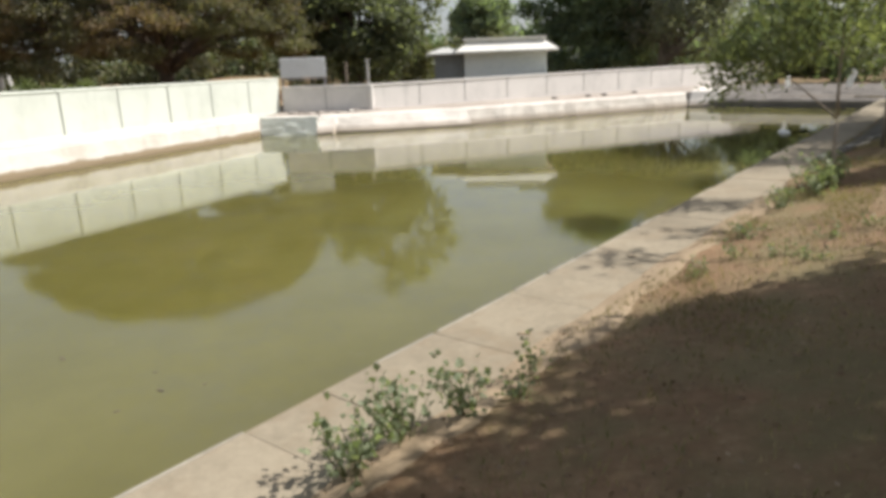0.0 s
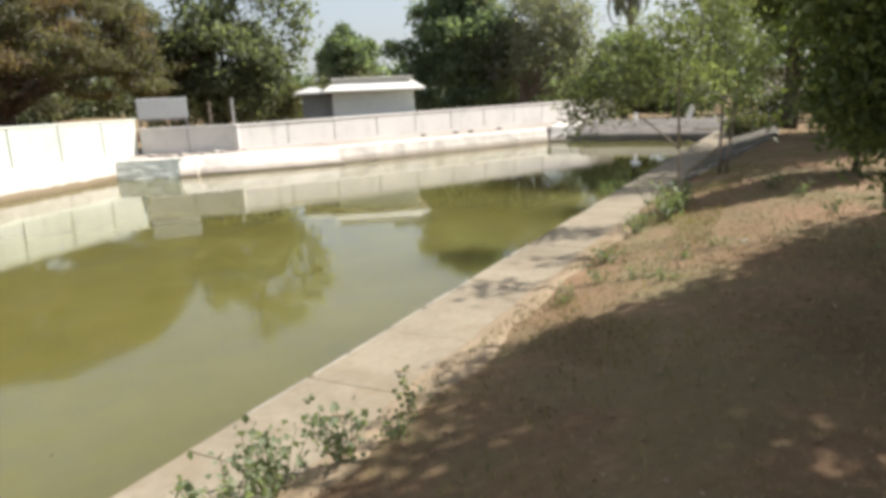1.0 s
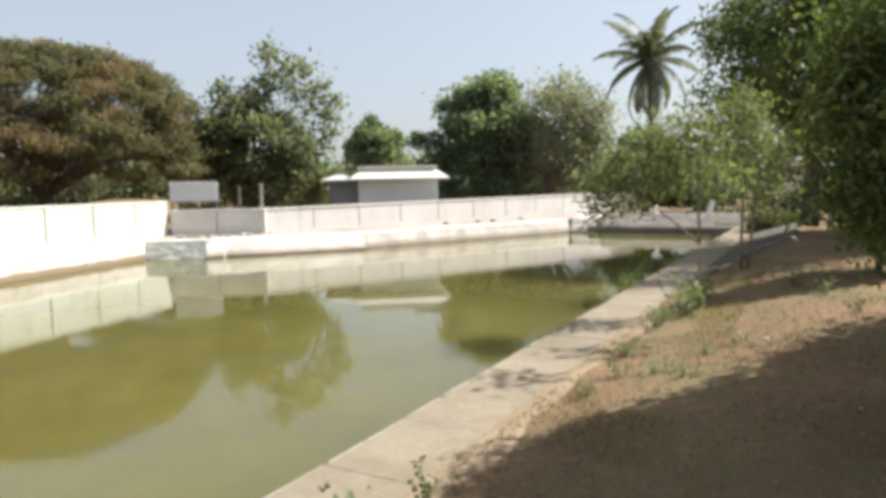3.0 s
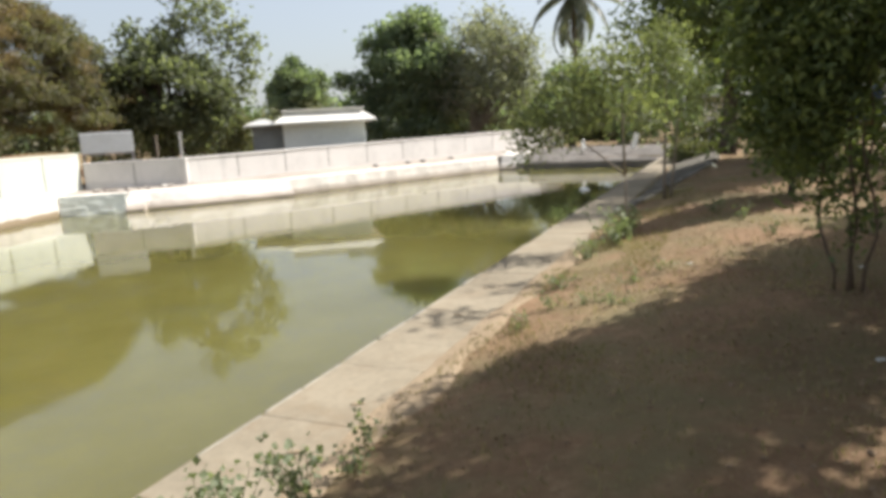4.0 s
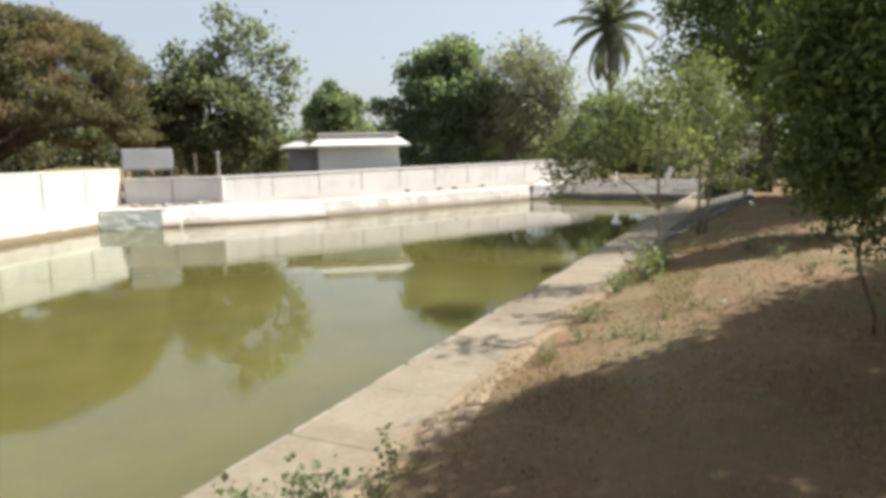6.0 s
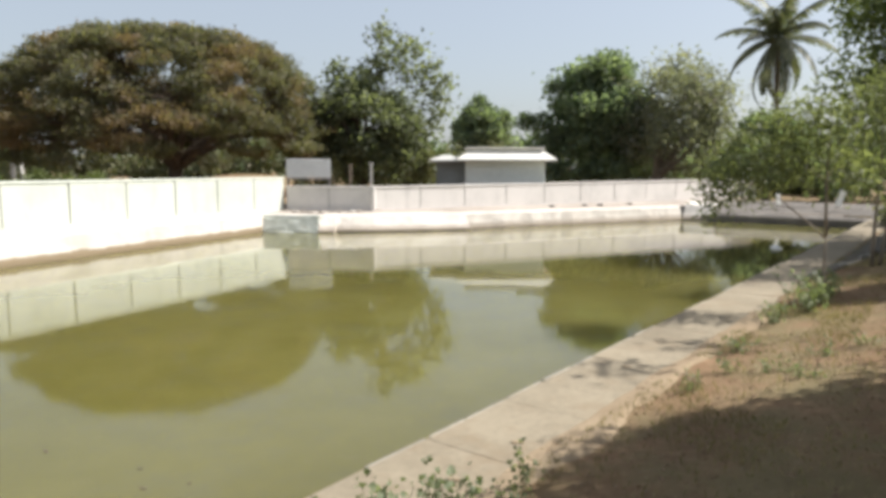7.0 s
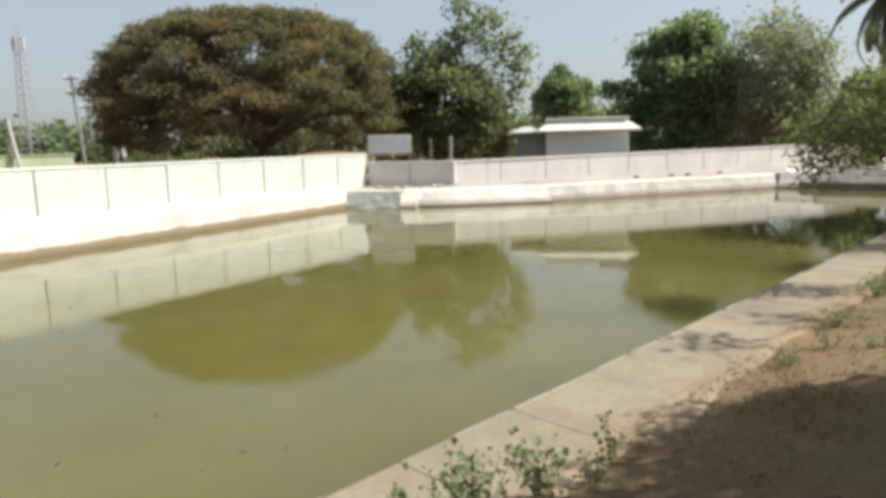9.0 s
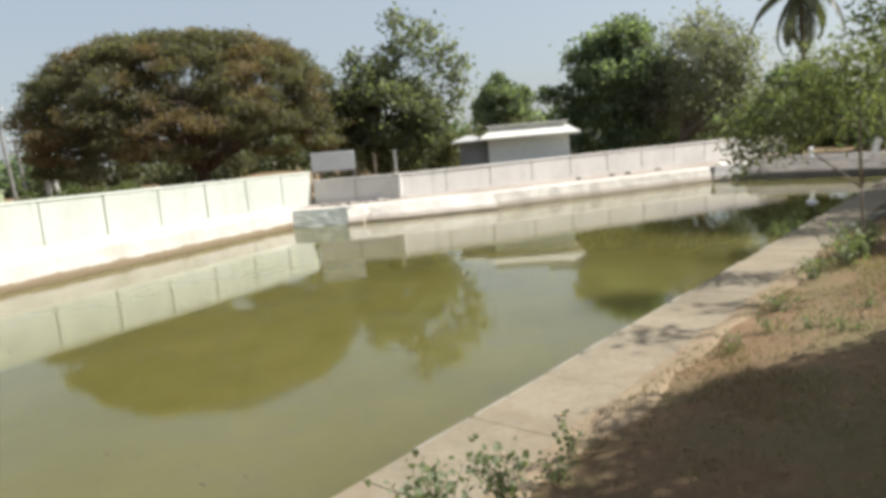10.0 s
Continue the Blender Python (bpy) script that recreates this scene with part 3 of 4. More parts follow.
# ---- steps at the end of the pond ----
def build_steps():
    flight = thing("stone_slope", END_A, "grey stone-paved slope with a kerb at the pond's end", "slope", kind="structure")
    d = (END_B - END_A).normalized()
    away = Vector((-d.y, d.x, 0))
    m = Matrix((d.to_tuple() + (0,), away.to_tuple() + (0,), (0, 0, 1, 0), (0, 0, 0, 1))).transposed()
    length = (END_B - END_A).length
    bm = bmesh.new()
    box(bm, -0.6, 0.0, -1.2, length + 0.8, 0.42, 0.26, 0.025, m)
    part("kerb", bm, M_STONE, flight)
    rnd = random.Random(2)
    slope = m @ Matrix.Translation((0, 0.42, 0.28)) @ Matrix.Rotation(math.atan2(1.05, 3.4), 4, "X")
    for i in range(5):
        x = -0.6
        while x < length + 0.8:
            w = min(rnd.uniform(0.8, 1.6), length + 0.85 - x)
            bm = bmesh.new()
            box(bm, x + 0.006, 0.4 * i + 0.008, -0.5, x + w - 0.006, 0.4 * i + 0.392, rnd.uniform(-0.012, 0.02), 0.012, slope)
            part("course_stone", bm, M_STONE, flight)
            x += w


build_steps()

# ---- things beyond the walls ----
def build_hut():
    hut = thing("pump_house", (0, 33.6, 0.90), "small pale-green hut with a white sloped roof", "hut")
    hut.scale = (0.79, 0.79, 0.79)
    m = Matrix.Rotation(radians(4), 4, "Z")
    bm = bmesh.new()
    box(bm, -2.7, 0, -0.7, 2.2, 4.2, 2.5, 0.02, m)
    part("wall", bm, M_HUT, hut)
    bm = bmesh.new()
    box(bm, -4.5, 0.5, -0.7, -2.72, 4.0, 2.35, 0.02, m)
    part("side_room", bm, M_HUT_DARK, hut, "dark shaded side room")

    def hipped(x0, x1, y0, y1, z0, z1, inx, iny, mat, name):
        bm = bmesh.new()
        lo = [bm.verts.new(m @ Vector(p)) for p in ((x0, y0, z0), (x1, y0, z0), (x1, y1, z0), (x0, y1, z0))]
        lo2 = [bm.verts.new(v.co + Vector((0, 0, 0.09))) for v in lo]
        hi = [bm.verts.new(m @ Vector(p)) for p in ((x0 + inx, y0 + iny, z1), (x1 - inx, y0 + iny, z1), (x1 - inx, y1 - iny, z1), (x0 + inx, y1 - iny, z1))]
        bm.faces.new(lo[::-1])
        bm.faces.new(hi)
        for a, b in ((lo, lo2), (lo2, hi)):
            for k in range(4):
                bm.faces.new((a[k], a[(k + 1) % 4], b[(k + 1) % 4], b[k]))
        return part(name, bm, mat, hut)

    hipped(-3.25, 2.85, -0.75, 5.0, 2.40, 2.98, 0.7, 0.8, M_ROOF, "roof")
    bm = bmesh.new()
    box(bm, -2.62, -0.0, 2.96, 2.12, 4.25, 3.16, 0.03, m)
    part("roof_cap", bm, M_ROOF, hut)
    bm = bmesh.new()
    box(bm, -2.72, -0.1, 3.14, 2.2, 4.35, 3.23, 0.02, m)
    part("cap_rim", bm, M_ROOF, hut)
    hipped(-4.95, -2.75, -0.1, 4.4, 2.36, 2.78, 0.9, 0.7, M_SHEET, "side_roof")


build_hut()


def build_sign():
    sign = thing("signboard", (-8.82, 29.66, 0.4), "blank grey signboard on two steel legs", "signboard")
    sign.rotation_euler = (0, 0, radians(16))
    for x in (-0.9, 0.9):
        bm = bmesh.new()
        box(bm, x - 0.04, -0.03, -0.1, x + 0.04, 0.03, 2.39, 0.008)
        part("leg", bm, M_STEEL, sign)
    bm = bmesh.new()
    box(bm, -0.96, -0.065, 1.60, 0.96, -0.032, 2.42, 0.01)
    part("board", bm, M_BOARD, sign)
    bm = bmesh.new()
    box(bm, -0.93, -0.03, 1.52, 0.93, 0.02, 1.57)
    part("rail", bm, M_STEEL, sign)


build_sign()


def build_post(at, height, radius, mat, label, name="concrete_post"):
    t = thing(name, at, label, "post")
    bm = bmesh.new()
    box(bm, -radius, -radius, -0.2, radius, radius, height, radius * 0.25)
    part("shaft", bm, mat, t)
    bm = bmesh.new()
    box(bm, -radius * 1.5, -radius * 1.5, height, radius * 1.5, radius * 1.5, height + 0.08, 0.01)
    part("cap", bm, mat, t)
    return t


build_post((-6.36, 31.33, 0.4), 2.2, 0.05, M_SHEET, "pale concrete post behind the wall")
build_post((-7.29, 31.12, 0.4), 2.1, 0.045, M_BARK_PALE, "weathered grey post under the tree")


def power_pole(at, height, lean, label):
    t = thing("power_pole", at, label, "pole", "power poles by the road")
    bm = bmesh.new()
    tube(bm, [(0, 0, -0.3), (lean * 0.5, 0, height * 0.5), (lean, 0, height)], [0.11, 0.09, 0.07], 8)
    part("shaft", bm, M_POST, t)
    for z, w in ((0.97, 0.55), (0.84, 0.5)):
        bm = bmesh.new()
        box(bm, lean * z - w, -0.05, height * z - 0.05, lean * z + w, 0.05, height * z + 0.05)
        arm = part("crossarm", bm, M_STEEL, t)
        for x in (-0.8, 0.0, 0.8):
            bm = bmesh.new()
            tube(bm, [(lean * z + x * w, 0, height * z + 0.05), (lean * z + x * w, 0, height * z + 0.3)], [0.05, 0.035], 6)
            part("insulator", bm, M_PLASTIC, arm)


power_pole((-31.75, 38.5, 0.4), 6.8, -0.5, "leaning concrete power pole with two crossarms")
power_pole((-31.6, 39.3, 0.4), 5.0, -0.35, "shorter grey power pole beside the road")
power_pole((-31.9, 41.5, 0.4), 4.6, 0.0, "far upright power pole with crossarms")


def brace_poles(at, h):
    t = thing("braced_pole", at, "pair of pale concrete poles leaning together", "pole", "braced poles")
    for s in (-0.15, 0.75):
        bm = bmesh.new()
        tube(bm, [(s, 0, -0.2), (0, 0, h)], [0.13, 0.09], 7)
        part("leg", bm, M_POLE, t)


brace_poles((-30.3, 39.7, 0.4), 4.3)
brace_poles((-34.8, 35.85, 0.4), 4.0)


def lattice_tower(at, h):
    t = thing("lattice_tower", at, "tall red-grey steel lattice mast with antennas", "tower")
    for sx, sy in ((-1, -1), (1, -1), (1, 1), (-1, 1)):
        bm = bmesh.new()
        tube(bm, [(1.3 * sx, 1.3 * sy, -0.5), (0.55 * sx, 0.55 * sy, h)], [0.13, 0.08], 5)
        part("leg", bm, M_STEEL, t)
    bm = bmesh.new()
    steps = 16
    for i in range(steps):
        z0, z1 = h * i / steps, h * (i + 1) / steps
        a, b = 1.3 - 0.75 * i / steps, 1.3 - 0.75 * (i + 1) / steps
        ring = ((-1, -1), (1, -1), (1, 1), (-1, 1))
        for k in range(4):
            p, q = ring[k], ring[(k + 1) % 4]
            tube(bm, [(a * p[0], a * p[1], z0), (b * q[0], b * q[1], z1)], [0.05, 0.05], 4)
            tube(bm, [(a * q[0], a * q[1], z0), (b * p[0], b * p[1], z1)], [0.05, 0.05], 4)
    part("bracing", bm, M_STEEL, t)
    for k in range(5):
        q = k * math.tau / 5
        bm = bmesh.new()
        box(bm, -0.2, -0.12, h - 2.8 - 0.4 * (k % 2), 0.2, 0.12, h - 0.4, 0.04, Matrix.Rotation(q, 4, "Z") @ Matrix.Translation((1.05, 0, 0)))
        part("antenna", bm, M_SHEET, t)
    bm = bmesh.new()
    tube(bm, [(0, 0, h - 0.5), (0, 0, h + 2.5)], [0.12, 0.06], 5)
    part("spike", bm, M_STEEL, t)


lattice_tower((-115.6, 124.5, 0.4), 26.0)

bm = bmesh.new()
box(bm, -14, 0, -0.3, 0.0, 0.25, 1.82, 0.03)
box(bm, -14.1, -0.05, 1.82, 0.1, 0.3, 1.9, 0.02)
lime = part("roadside_wall", bm, M_LIME)
lime.location, lime.rotation_euler = (-32.3, 38.05, 0.4), (0, 0, radians(42))
tagged(lime, "low pale-lime roadside wall behind the compound", "wall")


def build_house(at, turn, w, d, h, label, bands):
    t = thing("house", at, label, "house")
    t.rotation_euler = (0, 0, radians(turn))
    bm = bmesh.new()
    box(bm, -w / 2, 0, -0.4, w / 2, d, h, 0.03)
    part("wall", bm, M_WALL_FAR, t)
    bm = bmesh.new()
    box(bm, -w / 2 - 0.4, -0.5, h, w / 2 + 0.4, d + 0.4, h + 0.18, 0.03)
    part("roof", bm, M_SHEET, t)
    if bands:
        bm = bmesh.new()
        box(bm, -w / 2 - 0.02, -0.03, 0.35, w / 2 + 0.02, -0.003, 1.15)
        part("blue_dado", bm, M_BLUE, t, "dark blue painted dado")
        bm = bmesh.new()
        box(bm, -w / 2 - 0.03, -0.06, -0.2, w / 2 + 0.03, -0.032, 0.34)
        part("red_plinth", bm, M_RED, t, "red painted plinth")
    for x in (-w * 0.27, w * 0.2) if bands else ():
        bm = bmesh.new()
        box(bm, x - 0.5, -0.05, 1.3, x + 0.5, -0.004, 2.3, 0.01)
        win = part("window", bm, M_STEEL, t)
        bm = bmesh.new()
        box(bm, x - 0.42, -0.06, 1.38, x + 0.42, -0.052, 2.22)
        part("pane", bm, M_BLUE, win)


build_house((29.6, 30.6, 1.05), -42, 9, 6, 3.3, "white house with blue and red painted base", True)
build_house((20.9, 35.0, 0.95), -30, 1.5, 3, 2.1, "pale low house half hidden behind trees", False)


def leaning_board(at, turn, w, h, tilt):
    t = thing("white_board", at, "small white board leaning on the stone slope", "board", "boards on the stone slope")
    t.rotation_euler = (0, radians(tilt), radians(turn))
    bm = bmesh.new()
    box(bm, -w / 2, -0.015, 0, w / 2, 0.015, h, 0.006)
    part("panel", bm, M_PLASTIC, t)
    bm = bmesh.new()
    box(bm, -0.03, 0.018, -0.1, 0.03, 0.05, h * 0.9)
    part("stake", bm, M_POLE, t)


leaning_board((14.75, 32.35, 0.78), 20, 0.34, 0.75, 24)
leaning_board((12.85, 34.0, 0.75), 30, 0.30, 0.5, -12)

# ---- trees ----
def spread_blobs(rng, centre, radii, n, size, tufts, low=-0.4):
    out = []
    while len(out) < n:
        d = rng.normal(size=3)
        d /= np.linalg.norm(d)
        if d[2] < low:
            continue
        q = rng.uniform(0.45, 0.95)
        s = size * rng.uniform(0.6, 1.4)
        out.append((tuple(np.asarray(centre) + d * np.asarray(radii) * q), (s, s, s * 0.75), tufts))
    return out


def rain_tree():
    """A wide dome of flat leafy pads over radiating limbs, open underneath."""
    rng, pyr = np.random.default_rng(11), random.Random(11)
    cx, cy, size, rim, rise = -16.62, 32.4, 7.3, 3.6, 5.1
    blobs = []

    def pad(q, a, z, s, n):
        blobs.append(((cx + size * q * math.cos(a), cy + size * q * math.sin(a), z), (s, s, s * 0.42), n))

    for i in range(190):
        a, q = i * 2.39996 + rng.uniform(-0.2, 0.2), math.sqrt((i + 0.5) / 190)
        pad(q, a, rim + rise * math.sqrt(max(1 - q ** 2.9, 0)) + rng.uniform(-0.35, 0.1), rng.uniform(0.65, 0.95), 30)
    for i in range(110):
        a, q = rng.uniform(0, math.tau), math.sqrt(rng.uniform(0.12, 0.92))
        pad(q, a, rim + rise * rng.uniform(0.2, 0.8) * math.sqrt(1 - q ** 2.2), rng.uniform(0.6, 0.95), 24)
    for i in range(64):
        a, q = i * 2.39996 + rng.uniform(-0.1, 0.1), rng.uniform(0.76, 1.0)
        pad(q, a, rim + rng.uniform(-0.9, 0.9), rng.uniform(0.5, 0.85), 24)
    foot = Vector((-16.3, 32.5, 0.3))
    fork = foot + Vector((-0.05, 0, 2.3))
    stems = [([foot - Vector((0, 0, 0.2)), foot + Vector((0, 0, 0.5)), foot + Vector((-0.08, 0, 1.4)), fork], [0.55, 0.44, 0.38, 0.36])]
    for k in range(11):
        a = k * 2.39996 + 0.4
        q = (0.72, 0.5, 0.8)[k % 3]
        e = Vector((cx + size * q * math.cos(a), cy + size * q * math.sin(a), rim + rise * (0.62, 0.8, 0.34)[k % 3] * math.sqrt(1 - q ** 2.2) + 0.5))
        stems.append((bent(pyr, fork - Vector((0, 0, 0.25)), e, 7, 0.07, 0.35), [0.2, 0.18, 0.155, 0.13, 0.105, 0.08, 0.06]))
    tree("rain_tree", tuple(foot), "broad umbrella-shaped tree with rust-tinged dark leaves", stems, blobs, (20, (0.19, 0.19, 0.09), 0.14, 0.08), M_BARK, L_RAIN, 11)


rain_tree()


def simple_tree(name, base, label, trunk_top, radius, centre, radii, n, size, tufts, leaves, bark, leaf, seed, low=-0.4, extra=(), category="tree", forks=3):
    rng, pyr = np.random.default_rng(seed), random.Random(seed)
    stems = [(bent(pyr, base, trunk_top, 5, 0.06), [radius, radius * 0.85, radius * 0.75, radius * 0.68, radius * 0.6])]
    for _ in range(forks):
        e = Vector(centre) + Vector([pyr.uniform(-0.5, 0.5) * v for v in radii])
        stems.append((bent(pyr, trunk_top, e, 5, 0.1), [radius * 0.55, radius * 0.45, radius * 0.36, radius * 0.28, radius * 0.2]))
    blobs = spread_blobs(rng, centre, radii, n, size, tufts, low) + list(extra)
    return tree(name, base, label, stems, blobs, leaves, bark, leaf, seed, category=category)


RAGGED = [((-6.2, 36, 8.2), (1.0, 1.0, 0.7), 30), ((-7.3, 36, 7.5), (0.9, 0.9, 0.6), 26), ((-5.0, 35.8, 7.4), (0.9, 0.9, 0.6), 24), ((-4.4, 36.2, 6.4), (0.8, 0.8, 0.5), 16),
          ((-6.5, 36, 9.3), (0.65, 0.6, 0.45), 20), ((-5.6, 36.3, 8.9), (0.5, 0.5, 0.4), 12), ((-9.2, 36, 7.5), (0.6, 0.6, 0.4), 15), ((-8.6, 36, 6.9), (0.9, 0.8, 0.6), 24),
          ((-4.7, 36, 8.5), (0.5, 0.5, 0.4), 10), ((-10.7, 36, 6.9), (0.45, 0.45, 0.3), 8), ((-3.9, 36, 5.2), (0.8, 0.8, 0.5), 14), ((-9.9, 36, 5.6), (1.0, 0.9, 0.7), 28),
          ((-9.3, 35.2, 3.0), (1.0, 0.9, 0.7), 30), ((-7.6, 34.8, 2.8), (1.1, 0.9, 0.7), 34), ((-6.0, 35.0, 2.9), (1.1, 0.9, 0.8), 34), ((-5.5, 35.6, 3.4), (0.9, 0.8, 0.7), 26),
          ((-3.5, 36, 6.9), (0.5, 0.5, 0.35), 8), ((-3.3, 36, 6.0), (0.5, 0.5, 0.35), 8), ((-4.0, 36, 7.9), (0.4, 0.4, 0.35), 7), ((-8.5, 35.0, 2.1), (0.9, 0.8, 0.5), 22), ((-6.4, 34.9, 1.9), (0.9, 0.8, 0.5), 22)]
simple_tree("shade_tree", (-8.0, 36.0, 0.3), "tall dark leafy tree with a ragged open top", (-7.8, 36.0, 2.6), 0.36, (-7.3, 36.0, 4.8), (3.5, 3.0, 2.5), 62, 0.62, 24,
            (9, 0.24, 0.27, 0.16), M_BARK, L_DARK, 21, -0.8, RAGGED, forks=6)
simple_tree("round_tree", (-3.4, 76, 0.3), "distant round green tree behind the hut", (-3.4, 76, 3.5), 0.3, (-3.4, 76, 6.6), (3.1, 2.9, 3.2), 34, 0.95, 30,
            (9, 0.3, 0.5, 0.3), M_BARK, L_GREEN, 22, -0.8)
simple_tree("green_tree", (6.0, 47.5, 0.3), "dense green tree beyond the compound wall", (6.0, 47.5, 2.2), 0.35, (6.2, 47.5, 6.1), (3.2, 3.0, 3.5), 58, 0.8, 32,
            (12, 0.3, 0.36, 0.2), M_BARK, L_GREEN, 23, -0.8, [((2.6, 47.5, 5.2), (1.2, 1.2, 0.8), 40), ((1.9, 47.5, 3.4), (1.2, 1.0, 0.8), 40), ((3.2, 47.5, 7.9), (0.8, 0.8, 0.4), 26), ((1.2, 47.5, 5.6), (0.7, 0.7, 0.35), 18), ((3.6, 47.5, 6.6), (1.0, 1.0, 0.7), 34), ((3.3, 47.5, 3.9), (1.3, 1.1, 1.0), 44), ((4.2, 47.5, 8.8), (0.7, 0.7, 0.4), 20), ((6.6, 47.5, 9.6), (0.9, 0.8, 0.35), 24)]
            + [((x, 46.6, z), (1.3, 1.0, 0.8), 40) for x, z in ((2.4, 2.2), (4.2, 2.4), (5.9, 2.3), (7.4, 2.6), (4.9, 3.9), (6.8, 4.2))])
simple_tree("grey_tree", (9.4, 46.0, 0.3), "grey-green forked tree with sparse dry foliage", (9.5, 46.0, 1.6), 0.34, (10.6, 46.0, 5.9), (3.9, 3.2, 3.9), 80, 0.8, 24,
            (7, 0.36, 0.26, 0.13), M_BARK_PALE, L_GREY, 24, -0.75, [((x, 46.8, z), (1.2, 1.0, 0.8), 34) for x, z in ((11.9, 2.4), (13.4, 2.6), (12.6, 3.9), (14.2, 4.3), (8.4, 3.4))], forks=6)
simple_tree("far_tree", (15.8, 44.0, 0.3), "dark green tree beyond the pond", (15.8, 44.0, 2.0), 0.3, (15.6, 44, 3.4), (3.4, 3.0, 2.0), 36, 0.85, 32,
            (11, 0.3, 0.34, 0.2), M_BARK, L_GREEN, 25, -0.9)
simple_tree("bank_tree", (13.6, 22.24, 0.85), "dense dark tree on the bank with a stout trunk", (13.7, 22.3, 3.4), 0.34, (14.3, 22.4, 6.6), (4.4, 4.0, 3.6), 40, 1.15, 44,
            (15, 0.24, 0.2, 0.1), M_BARK, L_NEAR, 26, -0.75, [((12.2, 19.2, 5.6), (1.2, 1.2, 0.9), 60), ((11.0, 18.6, 5.6), (1.1, 1.1, 0.9), 60), ((11.4, 20.9, 5.4), (1.2, 1.1, 1.0), 60), ((10.9, 20.6, 7.0), (1.3, 1.2, 1.0), 60), ((11.8, 20.4, 8.2), (1.3, 1.2, 1.0), 60), ((12.8, 20.8, 6.2), (1.3, 1.2, 1.0), 60), ((14.6, 19.6, 4.6), (1.4, 1.3, 1.0), 60), ((12.6, 20.5, 4.4), (1.0, 1.0, 0.9), 50), ((16.5, 20.5, 4.2), (1.4, 1.3, 1.1), 60)])


def sapling(base, tops, blobs, label, seed):
    stems = [(bent(random.Random(seed + i), a, b, 5, 0.05), [r, r * 0.85, r * 0.7, r * 0.55, r * 0.4]) for i, (a, b, r) in enumerate(tops)]
    tree("sapling", base, label, stems, blobs, (16, (0.13, 0.13, 0.15), 0.12, 0.034), M_BARK_PALE, L_NEEM, seed, "saplings on the bank")


za = bank_at(4.76, 10.55)
sapling((4.76, 10.55, za - 0.03), [((4.76, 10.55, za - 0.03), (4.72, 10.57, 1.5), 0.032), ((4.72, 10.57, 1.45), (4.7, 10.6, 3.1), 0.024), ((4.72, 10.57, 1.42), (4.12, 10.8, 1.98), 0.02)],
        [((3.9, 10.85, 2.75), (0.55, 0.6, 0.38), 40), ((4.3, 10.75, 3.1), (0.5, 0.55, 0.36), 40), ((3.4, 11.05, 2.35), (0.4, 0.4, 0.34), 30), ((4.75, 10.6, 3.3), (0.5, 0.5, 0.35), 30),
         ((4.85, 10.6, 2.65), (0.45, 0.5, 0.35), 22), ((3.75, 10.9, 2.2), (0.35, 0.35, 0.3), 18), ((3.3, 11.1, 1.95), (0.3, 0.3, 0.3), 18), ((5.1, 10.5, 2.3), (0.35, 0.35, 0.35), 14), ((4.35, 10.7, 2.55), (0.4, 0.4, 0.3), 20)], "slender sapling with drooping light-green leaflets", 31)
zb = bank_at(7.48, 14.67)
sapling((7.48, 14.67, zb - 0.03), [((7.48, 14.67, zb - 0.03), (7.52, 14.67, 2.4), 0.045), ((7.66, 14.75, zb - 0.03), (7.85, 14.7, 2.5), 0.035), ((7.52, 14.67, 2.3), (7.45, 14.65, 3.8), 0.03)],
        [((7.4, 14.6, 3.6), (0.7, 0.7, 0.45), 60), ((7.9, 14.7, 3.1), (0.7, 0.7, 0.5), 55), ((7.0, 14.8, 2.9), (0.55, 0.6, 0.45), 45), ((7.5, 14.6, 4.0), (0.5, 0.5, 0.35), 40),
         ((8.2, 14.5, 2.6), (0.5, 0.5, 0.4), 34), ((7.3, 14.6, 2.4), (0.5, 0.5, 0.35), 28)], "twin-stemmed bright-green sapling by the kerb", 32)
zc = bank_at(4.48, 5.33)


NEAR_TOP = [(4.85, 4.95, 3.3), (5.1, 4.75, 3.05), (5.05, 4.75, 3.5), (4.7, 5.1, 2.95), (4.45, 5.25, 3.35), (5.4, 4.7, 3.3), (5.3, 4.4, 3.6), (4.84, 5.07, 3.18), (4.95, 5.0, 2.9), (4.66, 5.29, 2.75)]


